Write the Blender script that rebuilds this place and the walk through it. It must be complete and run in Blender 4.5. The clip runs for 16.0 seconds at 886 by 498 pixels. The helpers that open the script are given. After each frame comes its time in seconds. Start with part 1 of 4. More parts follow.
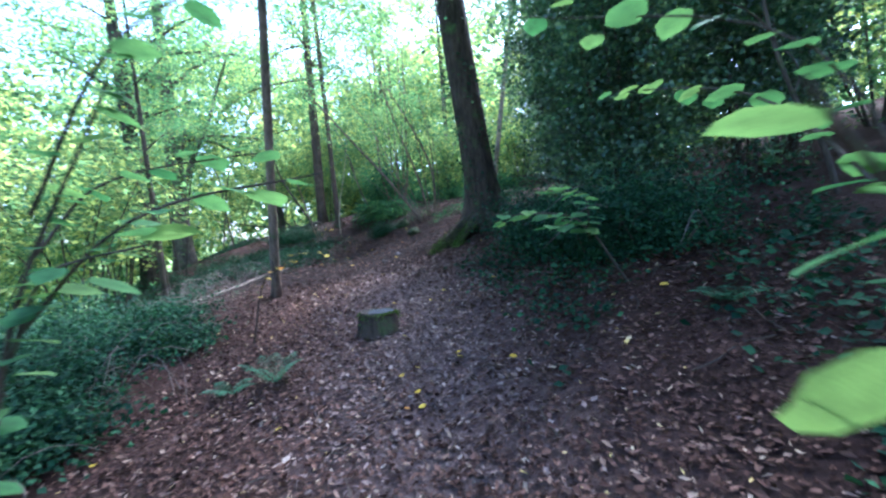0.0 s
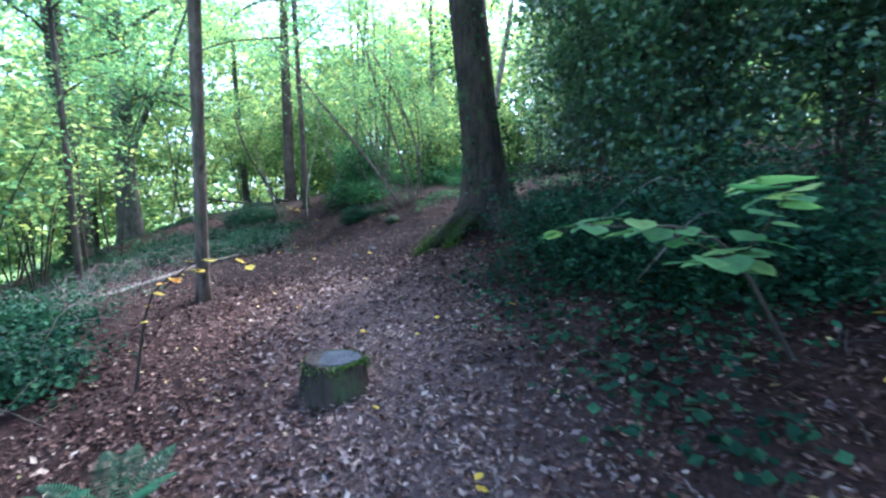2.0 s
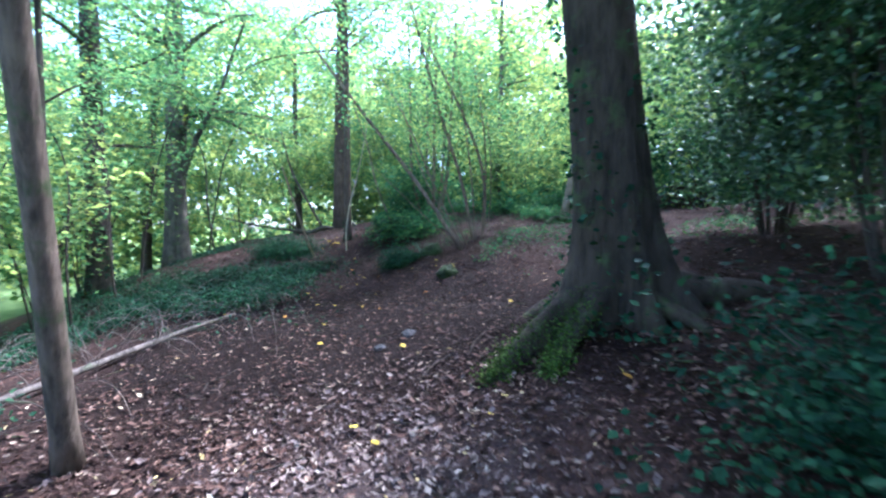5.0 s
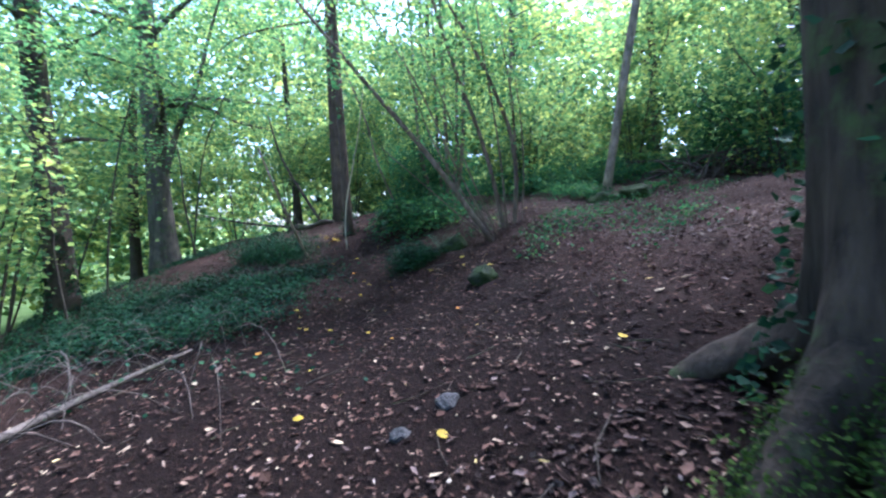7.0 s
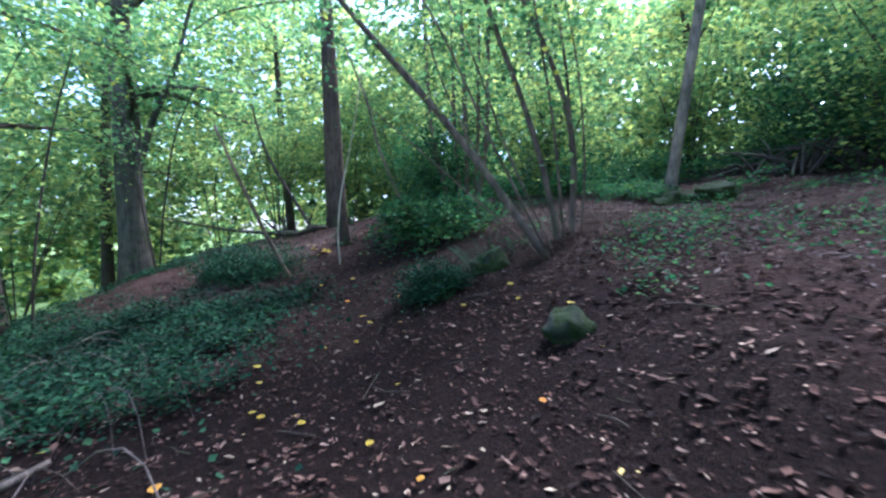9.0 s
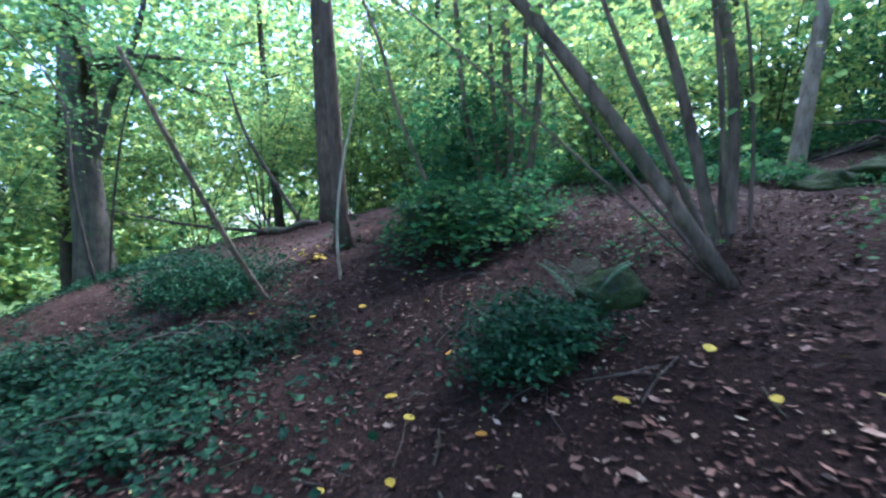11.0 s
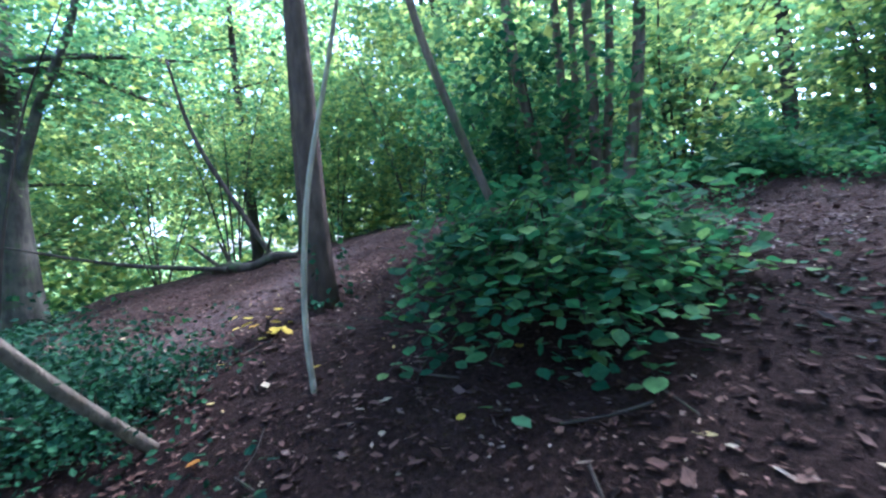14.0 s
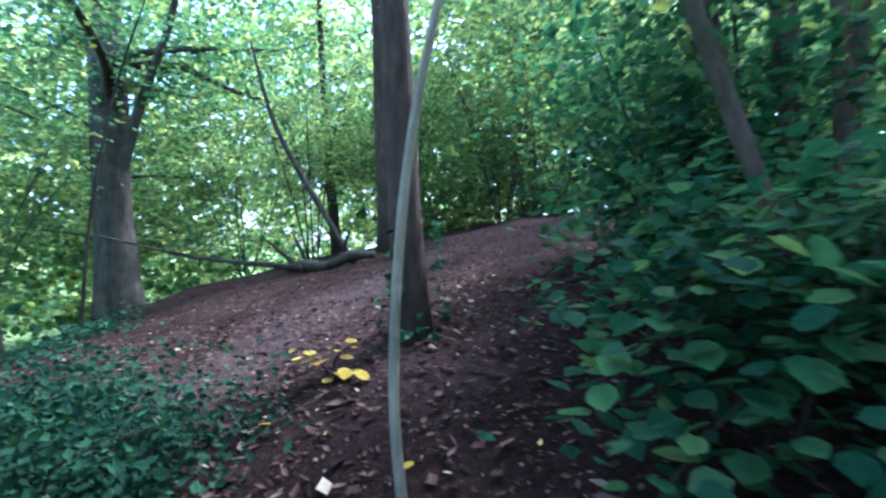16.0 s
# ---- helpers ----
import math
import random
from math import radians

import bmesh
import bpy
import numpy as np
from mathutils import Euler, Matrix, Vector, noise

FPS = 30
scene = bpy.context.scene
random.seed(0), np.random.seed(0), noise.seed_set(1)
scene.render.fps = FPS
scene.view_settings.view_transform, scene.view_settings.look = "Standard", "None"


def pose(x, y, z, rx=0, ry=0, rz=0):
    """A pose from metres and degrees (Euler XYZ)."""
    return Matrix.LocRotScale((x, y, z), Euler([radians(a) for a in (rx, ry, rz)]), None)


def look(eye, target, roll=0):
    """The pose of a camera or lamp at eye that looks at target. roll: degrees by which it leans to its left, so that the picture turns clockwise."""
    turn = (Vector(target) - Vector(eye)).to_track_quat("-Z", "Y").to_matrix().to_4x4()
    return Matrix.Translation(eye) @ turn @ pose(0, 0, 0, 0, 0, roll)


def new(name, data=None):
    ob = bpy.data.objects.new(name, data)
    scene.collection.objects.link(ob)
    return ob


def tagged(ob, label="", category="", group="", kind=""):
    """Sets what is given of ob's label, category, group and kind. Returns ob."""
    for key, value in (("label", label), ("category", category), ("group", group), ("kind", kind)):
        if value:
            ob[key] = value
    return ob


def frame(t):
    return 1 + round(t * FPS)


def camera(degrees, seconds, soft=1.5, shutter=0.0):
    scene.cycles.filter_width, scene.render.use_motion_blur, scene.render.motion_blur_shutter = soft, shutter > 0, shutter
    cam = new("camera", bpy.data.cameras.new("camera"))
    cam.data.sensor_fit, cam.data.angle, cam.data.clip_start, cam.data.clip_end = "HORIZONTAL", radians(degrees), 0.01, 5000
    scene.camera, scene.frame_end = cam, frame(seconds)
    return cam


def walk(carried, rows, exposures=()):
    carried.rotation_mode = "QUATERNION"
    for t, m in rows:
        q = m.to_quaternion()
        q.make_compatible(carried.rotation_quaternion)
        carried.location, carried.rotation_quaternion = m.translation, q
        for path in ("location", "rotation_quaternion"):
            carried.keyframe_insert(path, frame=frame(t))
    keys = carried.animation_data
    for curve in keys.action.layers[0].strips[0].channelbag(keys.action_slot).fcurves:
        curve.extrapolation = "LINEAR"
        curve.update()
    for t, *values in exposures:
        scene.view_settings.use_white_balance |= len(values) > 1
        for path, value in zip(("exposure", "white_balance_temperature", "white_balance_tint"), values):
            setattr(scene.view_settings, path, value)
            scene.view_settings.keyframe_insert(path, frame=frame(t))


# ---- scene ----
cam = camera(92.0, 16.0, soft=2.4, shutter=0.4)
PATH = [
    (0, (-0.386, 0.241, 1.774), (-0.243, 2.235, 1.719), -4.2),
    (0.5, (-0.362, 0.694, 1.808), (-0.133, 2.679, 1.714), -3.8),
    (1, (-0.35, 1.051, 1.824), (-0.015, 3.018, 1.69), -3.3),
    (1.5, (-0.353, 1.48, 1.866), (-0.041, 3.452, 1.737), -1.3),
    (2, (-0.445, 1.946, 1.926), (-0.186, 3.925, 1.8), -0.4),
    (2.5, (-0.581, 2.342, 1.966), (-0.309, 4.322, 1.883), 0.6),
    (3, (-0.55, 2.766, 2.009), (-0.256, 4.743, 1.93), 0.7),
    (3.5, (-0.519, 3.14, 2.076), (-0.165, 5.106, 1.976), 0.4),
    (4, (-0.398, 3.645, 2.204), (-0.117, 5.624, 2.119), 0.1),
    (4.5, (-0.337, 4.211, 2.344), (-0.232, 6.208, 2.316), 2.0),
    (5, (-0.332, 4.774, 2.448), (-0.347, 6.773, 2.415), 1.4),
    (5.2, (-0.38, 4.99, 2.468), (-0.449, 6.988, 2.419), 2.0),
    (7.3, (-0.681, 6.971, 2.525), (-0.724, 8.968, 2.421), -1.8),
    (7.5, (-0.715, 7.177, 2.538), (-0.736, 9.174, 2.426), -0.9),
    (8, (-0.777, 7.722, 2.589), (-0.811, 9.719, 2.479), -0.0),
    (8.5, (-0.916, 8.197, 2.615), (-0.945, 10.194, 2.517), -0.4),
    (9, (-1.063, 8.725, 2.588), (-1.101, 10.724, 2.521), -1.4),
    (9.5, (-1.247, 9.258, 2.665), (-1.29, 11.255, 2.563), -1.0),
    (9.7, (-1.343, 9.463, 2.656), (-1.375, 11.46, 2.559), -1.0),
    (11.8, (-1.806, 11.63, 2.729), (-1.765, 13.626, 2.621), -3.0),
    (12, (-1.841, 11.799, 2.739), (-1.772, 13.795, 2.638), -3.3),
    (12.5, (-1.919, 12.203, 2.777), (-1.856, 14.199, 2.68), -3.2),
    (13, (-1.999, 12.579, 2.807), (-1.971, 14.578, 2.746), -2.5),
    (13.5, (-2.089, 12.92, 2.845), (-2.061, 14.92, 2.807), -2.6),
    (14, (-2.156, 13.258, 2.883), (-2.118, 15.258, 2.862), -3.7),
    (14.5, (-2.221, 13.533, 2.899), (-2.167, 15.532, 2.904), -2.8),
    (15, (-2.284, 13.809, 2.916), (-2.266, 15.809, 2.936), -1.7),
    (15.5, (-2.35, 14.071, 2.893), (-2.471, 16.067, 2.947), 0.5),
    (16, (-2.524, 14.309, 2.962), (-2.82, 16.287, 2.952), -1.4),
]
EXPOSURES = [(0.0, 3.1, 4650, 19), (1.5, 3.35, 4650, 19), (5.2, 3.3, 4650, 19), (7.5, 2.9, 4700, 21), (9.5, 2.98, 4700, 22), (12.0, 3.3, 4500, 22), (16.0, 3.18, 4450, 21)]
walk(cam, [(t, look(eye, target, roll)) for t, eye, target, roll in PATH], EXPOSURES)

# ---- sky and sun ----
SUN_HEIGHT, SUN_TURN = radians(58), radians(40)
world = bpy.data.worlds.new("sky")
scene.world = world
world.use_nodes = True
sky = world.node_tree.nodes.new("ShaderNodeTexSky")
sky.sky_type, sky.sun_disc = "NISHITA", False
sky.sun_elevation, sky.sun_rotation = SUN_HEIGHT, SUN_TURN
sky.dust_density, sky.air_density, sky.ozone_density = 4.0, 1.0, 1.0
world.node_tree.links.new(sky.outputs["Color"], world.node_tree.nodes["Background"].inputs["Color"])
world.node_tree.nodes["Background"].inputs["Strength"].default_value = 0.15
sun_data = bpy.data.lights.new("sun", "SUN")
sun_data.energy, sun_data.angle, sun_data.color = 3.4, radians(14), (1.0, 0.95, 0.86)
sun = new("sun", sun_data)
sun_way = Vector((math.sin(SUN_TURN) * math.cos(SUN_HEIGHT), math.cos(SUN_TURN) * math.cos(SUN_HEIGHT), math.sin(SUN_HEIGHT)))
sun.matrix_world = look(sun_way * 60, (0, 0, 0))


# ---- materials ----
def nodes_of(name):
    m = bpy.data.materials.new(name)
    m.use_nodes = True
    nt = m.node_tree
    return m, nt, nt.nodes["Principled BSDF"], nt.nodes["Material Output"]


def ramp(nt, stops):
    r = nt.nodes.new("ShaderNodeValToRGB")
    el = r.color_ramp.elements
    while len(el) < len(stops):
        el.new(0.5)
    for e, (p, c) in zip(el, stops):
        e.position, e.color = p, (*c, 1)
    return r


def noise_at(nt, scale, detail=6.0, rough=0.6, stretch=(1, 1, 1)):
    co = nt.nodes.new("ShaderNodeTexCoord")
    mp = nt.nodes.new("ShaderNodeMapping")
    mp.inputs["Scale"].default_value = stretch
    tx = nt.nodes.new("ShaderNodeTexNoise")
    tx.inputs["Scale"].default_value, tx.inputs["Detail"].default_value, tx.inputs["Roughness"].default_value = scale, detail, rough
    nt.links.new(co.outputs["Object"], mp.inputs["Vector"])
    nt.links.new(mp.outputs["Vector"], tx.inputs["Vector"])
    return tx


def mixed(nt, fac, a, b, mode="MIX"):
    mx = nt.nodes.new("ShaderNodeMix")
    mx.data_type, mx.blend_type = "RGBA", mode
    for slot, v in ((mx.inputs[0], fac), (mx.inputs[6], a), (mx.inputs[7], b)):
        if isinstance(v, (int, float)):
            slot.default_value = v
        elif isinstance(v, tuple):
            slot.default_value = (*v, 1)
        else:
            nt.links.new(v, slot)
    return mx.outputs[2]


def bumped(nt, bsdf, height, strength, distance):
    b = nt.nodes.new("ShaderNodeBump")
    b.inputs["Strength"].default_value, b.inputs["Distance"].default_value = strength, distance
    nt.links.new(height, b.inputs["Height"])
    nt.links.new(b.outputs["Normal"], bsdf.inputs["Normal"])


def leaf_material(name, stops, rough=0.5, through_light=0.45, by_object=False):
    """Leaves: colour varies leaf by leaf, light shines partly through them."""
    m, nt, bsdf, out = nodes_of(name)
    if by_object:
        pick = nt.nodes.new("ShaderNodeObjectInfo").outputs["Random"]
    else:
        pick = nt.nodes.new("ShaderNodeNewGeometry").outputs["Random Per Island"]
    r = ramp(nt, stops)
    nt.links.new(pick, r.inputs["Fac"])
    big = noise_at(nt, 0.9, 3)
    vary = ramp(nt, [(0.3, (0.45, 0.47, 0.5)), (0.7, (1.3, 1.28, 1.18))])
    nt.links.new(big.outputs["Fac"], vary.inputs["Fac"])
    col = mixed(nt, 1.0, r.outputs["Color"], vary.outputs["Color"], "MULTIPLY")
    fine = noise_at(nt, 45.0, 3)
    shade = ramp(nt, [(0.3, (0.75, 0.75, 0.75)), (0.75, (1.15, 1.15, 1.1))])
    nt.links.new(fine.outputs["Fac"], shade.inputs["Fac"])
    col = mixed(nt, 1.0, col, shade.outputs["Color"], "MULTIPLY")
    nt.links.new(col, bsdf.inputs["Base Color"])
    bsdf.inputs["Roughness"].default_value = rough
    bsdf.inputs["Specular IOR Level"].default_value = 0.5 if rough < 0.4 else 0.2 if rough < 0.6 else 0.06
    if through_light > 0:
        tr = nt.nodes.new("ShaderNodeBsdfTranslucent")
        warm = mixed(nt, 1.0, col, (1.42, 1.5, 1.12), "MULTIPLY")
        nt.links.new(warm, tr.inputs["Color"])
        ms = nt.nodes.new("ShaderNodeMixShader")
        ms.inputs[0].default_value = through_light
        nt.links.new(bsdf.outputs[0], ms.inputs[1])
        nt.links.new(tr.outputs[0], ms.inputs[2])
        nt.links.new(ms.outputs[0], out.inputs["Surface"])
    return m


def bark_material(name, dark, light, scale=9.0, moss=0.0):
    m, nt, bsdf, _ = nodes_of(name)
    grain = noise_at(nt, scale, 8, 0.65, (1, 1, 0.22))
    r = ramp(nt, [(0.25, dark), (0.55, light), (0.8, tuple(min(1, 1.25 * v) for v in light))])
    nt.links.new(grain.outputs["Fac"], r.inputs["Fac"])
    blot = noise_at(nt, 2.3, 4)
    br = ramp(nt, [(0.35, (0.55, 0.55, 0.55)), (0.7, (1.2, 1.15, 1.1))])
    nt.links.new(blot.outputs["Fac"], br.inputs["Fac"])
    col = mixed(nt, 1.0, r.outputs["Color"], br.outputs["Color"], "MULTIPLY")
    if moss:
        mn = noise_at(nt, 3.1, 7, 0.7)
        mr = ramp(nt, [(0.62 - 0.25 * moss, (0, 0, 0)), (0.78 - 0.2 * moss, (1, 1, 1))])
        nt.links.new(mn.outputs["Fac"], mr.inputs["Fac"])
        col = mixed(nt, mr.outputs["Color"], col, (0.055, 0.085, 0.022))
    nt.links.new(col, bsdf.inputs["Base Color"])
    bsdf.inputs["Roughness"].default_value = 0.9
    bsdf.inputs["Specular IOR Level"].default_value = 0.12
    bumped(nt, bsdf, grain.outputs["Fac"], 1.0, 0.045)
    return m


def rock_material(name, moss):
    m, nt, bsdf, _ = nodes_of(name)
    n = noise_at(nt, 6.0, 9, 0.7)
    r = ramp(nt, [(0.3, (0.02, 0.019, 0.018)), (0.55, (0.055, 0.05, 0.046)), (0.75, (0.12, 0.105, 0.092))])
    nt.links.new(n.outputs["Fac"], r.inputs["Fac"])
    mn = noise_at(nt, 3.5, 8, 0.7)
    mr = ramp(nt, [(0.6 - 0.3 * moss, (0, 0, 0)), (0.72 - 0.25 * moss, (1, 1, 1))])
    nt.links.new(mn.outputs["Fac"], mr.inputs["Fac"])
    fine = noise_at(nt, 60.0, 5, 0.7)
    mc = ramp(nt, [(0.3, (0.008, 0.013, 0.0035)), (0.7, (0.03, 0.043, 0.01))])
    nt.links.new(fine.outputs["Fac"], mc.inputs["Fac"])
    nt.links.new(mixed(nt, mr.outputs["Color"], r.outputs["Color"], mc.outputs["Color"]), bsdf.inputs["Base Color"])
    bsdf.inputs["Roughness"].default_value = 0.92
    bsdf.inputs["Specular IOR Level"].default_value = 0.12
    bumped(nt, bsdf, fine.outputs["Fac"], 0.9, 0.015)
    return m


def soil_material():
    m, nt, bsdf, _ = nodes_of("woodland_soil")
    n = noise_at(nt, 1.3, 8, 0.65)
    r = ramp(nt, [(0.3, (0.02, 0.0105, 0.0075)), (0.55, (0.055, 0.031, 0.0225)), (0.75, (0.095, 0.057, 0.042))])
    nt.links.new(n.outputs["Fac"], r.inputs["Fac"])
    bits = noise_at(nt, 38.0, 6, 0.75)
    br = ramp(nt, [(0.35, (0.35, 0.33, 0.32)), (0.6, (1.0, 1.0, 1.0)), (0.78, (2.1, 1.95, 1.8))])
    nt.links.new(bits.outputs["Fac"], br.inputs["Fac"])
    col = mixed(nt, 1.0, r.outputs["Color"], br.outputs["Color"], "MULTIPLY")
    grass = nt.nodes.new("ShaderNodeAttribute")
    grass.attribute_name = "meadow"
    gn = noise_at(nt, 0.8, 6, 0.7)
    gr = ramp(nt, [(0.3, (0.09, 0.14, 0.045)), (0.7, (0.17, 0.22, 0.075))])
    nt.links.new(gn.outputs["Fac"], gr.inputs["Fac"])
    col = mixed(nt, grass.outputs["Fac"], col, gr.outputs["Color"])
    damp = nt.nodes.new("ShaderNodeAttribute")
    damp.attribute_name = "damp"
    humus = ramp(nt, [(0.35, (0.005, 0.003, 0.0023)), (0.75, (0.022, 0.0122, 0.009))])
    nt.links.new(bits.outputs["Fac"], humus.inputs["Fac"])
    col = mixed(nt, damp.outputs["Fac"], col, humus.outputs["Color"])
    # bare path soil; its pale colours also carry light on the mid-trail
    worn_lit = nt.nodes.new("ShaderNodeAttribute")
    worn_lit.attribute_name = "worn_lit"
    wn = noise_at(nt, 26.0, 8, 0.75)
    wr = ramp(nt, [(0.3, (0.052, 0.036, 0.031)), (0.52, (0.115, 0.083, 0.072)), (0.72, (0.24, 0.18, 0.155))])
    nt.links.new(wn.outputs["Fac"], wr.inputs["Fac"])
    col = mixed(nt, worn_lit.outputs["Fac"], col, wr.outputs["Color"])
    nt.links.new(col, bsdf.inputs["Base Color"])
    bsdf.inputs["Roughness"].default_value = 0.95
    bsdf.inputs["Specular IOR Level"].default_value = 0.06
    bumped(nt, bsdf, bits.outputs["Fac"], 1.0, 0.03)
    return m


BEECH_LEAF = leaf_material("beech_leaf", [(0.0, (0.042, 0.1, 0.05)), (0.5, (0.08, 0.152, 0.066)), (0.92, (0.15, 0.21, 0.075)), (1.0, (0.28, 0.28, 0.05))], 0.5, 0.62)
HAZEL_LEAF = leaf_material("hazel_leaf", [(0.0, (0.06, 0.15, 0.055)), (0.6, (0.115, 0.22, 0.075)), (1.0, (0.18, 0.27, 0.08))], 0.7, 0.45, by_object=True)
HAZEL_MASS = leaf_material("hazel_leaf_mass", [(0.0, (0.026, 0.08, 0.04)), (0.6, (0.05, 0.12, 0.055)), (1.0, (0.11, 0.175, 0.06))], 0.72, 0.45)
HOLLY_LEAF = leaf_material("holly_leaf", [(0.0, (0.02, 0.055, 0.028)), (0.6, (0.055, 0.118, 0.05)), (1.0, (0.16, 0.22, 0.085))], 0.38, 0.3)
IVY_LEAF = leaf_material("ivy_leaf", [(0.0, (0.009, 0.028, 0.016)), (0.6, (0.02, 0.052, 0.025)), (1.0, (0.046, 0.105, 0.045))], 0.65, 0.22)
FERN_LEAF = leaf_material("fern_frond", [(0.0, (0.018, 0.08, 0.034)), (1.0, (0.04, 0.125, 0.048))], 0.55, 0.35)
# Haze and light through the canopy are put into these paler leaf colours.
LIT_LEAF = leaf_material("lit_hazy_foliage", [(0.0, (0.055, 0.115, 0.062)), (0.5, (0.13, 0.2, 0.08)), (1.0, (0.33, 0.34, 0.1))], 0.6, 0.72)
YELLOW_LEAF = leaf_material("yellow_leaf", [(0.0, (0.45, 0.3, 0.03)), (0.6, (0.55, 0.42, 0.06)), (1.0, (0.5, 0.2, 0.03))], 0.6, 0.3, by_object=True)
LITTER = leaf_material("dead_leaf", [(0.0, (0.022, 0.0105, 0.0072)), (0.5, (0.07, 0.036, 0.026)), (0.86, (0.13, 0.073, 0.053)), (0.96, (0.2, 0.13, 0.095)), (0.99, (0.34, 0.25, 0.18)), (1.0, (0.45, 0.33, 0.1))], 0.8, 0.0)
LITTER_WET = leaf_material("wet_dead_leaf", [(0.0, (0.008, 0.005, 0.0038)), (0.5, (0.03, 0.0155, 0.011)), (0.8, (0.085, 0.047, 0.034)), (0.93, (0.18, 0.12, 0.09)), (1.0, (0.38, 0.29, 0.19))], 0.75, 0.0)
# Dry leaf fragments, with light on trail and upper slope put into the colour.
LITTER_PALE = leaf_material("pale_lit_dead_leaf", [(0.0, (0.065, 0.04, 0.034)), (0.5, (0.13, 0.09, 0.078)), (0.9, (0.2, 0.145, 0.125)), (1.0, (0.34, 0.27, 0.22))], 0.7, 0.0)
BARK_BEECH = bark_material("beech_bark", (0.03, 0.026, 0.02), (0.105, 0.092, 0.07), 7, 0.35)
BARK_MOSSY = bark_material("mossy_bark", (0.009, 0.0065, 0.0045), (0.052, 0.039, 0.027), 15, 0.3)
BARK_RED = bark_material("reddish_bark", (0.032, 0.021, 0.014), (0.098, 0.068, 0.046), 14)
BARK_PALE = bark_material("pale_bark", (0.23, 0.19, 0.12), (0.46, 0.4, 0.27), 22)
BARK_GREY = bark_material("weathered_grey_bark", (0.1, 0.073, 0.048), (0.27, 0.21, 0.15), 20, 0.2)
BARK_HAZEL = bark_material("hazel_bark", (0.04, 0.03, 0.02), (0.16, 0.12, 0.085), 18, 0.25)
BARK_DARK = bark_material("dark_bark", (0.02, 0.0155, 0.011), (0.07, 0.055, 0.04), 10, 0.3)
DEAD_WOOD = bark_material("dead_wood", (0.04, 0.032, 0.026), (0.13, 0.105, 0.085), 16, 0.2)
CUT_WOOD = bark_material("weathered_cut_wood", (0.018, 0.02, 0.022), (0.06, 0.065, 0.07), 12)
MOSS = leaf_material("moss", [(0.0, (0.022, 0.042, 0.01)), (0.6, (0.06, 0.095, 0.018)), (1.0, (0.11, 0.15, 0.03))], 0.9, 0.2)
ROCK = rock_material("grey_rock", 0.15)
ROCK_MOSSY = rock_material("mossy_rock", 0.95)
SOIL = soil_material()

# ---- the lie of the land ----
TRAIL_Y = (-8.0, 0.0, 4.6, 7.0, 9.2, 11.6, 14.2, 15.5, 17.0, 21.0, 30.0, 60.0)
TRAIL_Z = (-0.6, 0.22, 0.85, 1.15, 1.33, 1.42, 1.78, 2.08, 2.38, 2.80, 3.1, 3.4)
TRAIL_X = (0.2, -0.25, -0.35, -0.7, -1.2, -1.85, -2.5, -3.3, -3.7, -4.8, -7.0, -12.0)


def soft_step(a, b, v):
    t = np.clip((v - a) / (b - a), 0.0, 1.0)
    return t * t * (3 - 2 * t)


def smooth_knots(y, knots, values):
    """Knots joined by a line that is averaged over a metre, so that it has no corners."""
    y = np.asarray(y, float)
    return sum(np.interp(y + d, knots, values) for d in (-0.8, -0.4, 0.0, 0.4, 0.8)) / 5


def trail_x(y):
    return smooth_knots(y, TRAIL_Y, TRAIL_X)


def ground_z(x, y):
    """Height of the hillside: it climbs to the east of the trail and falls away to a valley on the west."""
    x, y = np.asarray(x, float), np.asarray(y, float)
    s = x - trail_x(y)
    steep = 0.31 - 0.12 * soft_step(12.5, 17.0, y)
    east = np.maximum(s, 0)
    west = np.maximum(-s, 0)
    up = steep * np.minimum(east, 3.0) + (0.2 - 0.09 * soft_step(12.0, 15.0, y)) * np.clip(east - 3.0, 0, 14) + 0.06 * np.maximum(east - 17, 0)
    edge = 3.5
    down = (0.10 + 0.06 * soft_step(9.0, 14.0, y)) * np.minimum(west, edge) + 0.36 * np.clip(west - edge, 0, 16) + 0.03 * np.maximum(west - edge - 16, 0)
    down = down - 0.24 * np.clip(west - 34, 0, 70)
    bumps = 0.05 * np.sin(1.7 * x + 0.6 * y) * np.cos(1.1 * y - 0.5 * x) + 0.025 * np.sin(4.1 * x + 1.3) * np.sin(3.7 * y)
    return smooth_knots(y, TRAIL_Y, TRAIL_Z) + up - down + bumps * soft_step(0.3, 1.5, np.abs(s))


# ---- mesh tools ----
LEAF_NEAR = (((0, 0, 0), (-0.34, 0.42, 0.05), (0, 0.5, -0.02), (0.34, 0.42, 0.05), (0, 1, 0.0)), ((0, 3, 2), (2, 3, 4), (0, 2, 1), (2, 4, 1)))
LEAF_BROAD = (((0, 0, 0), (-0.36, 0.25, 0.04), (-0.42, 0.58, 0.03), (0, 1, -0.06), (0.42, 0.58, 0.03), (0.36, 0.25, 0.04), (0, 0.5, -0.02)), ((0, 6, 1), (1, 6, 2), (2, 6, 3), (3, 6, 4), (4, 6, 5), (5, 6, 0)))
LEAF_DEAD = (((0, 0, 0.02), (-0.3, 0.35, 0.05), (0.02, 0.5, -0.02), (0.27, 0.55, 0.06), (0.05, 1, 0.05)), ((0, 3, 2), (2, 3, 4), (0, 2, 1), (2, 4, 1)))
LEAF_FAR = (((0, 0, 0), (-0.4, 0.5, 0.08), (0, 1, 0), (0.4, 0.5, 0.08)), ((0, 3, 2), (0, 2, 1)))


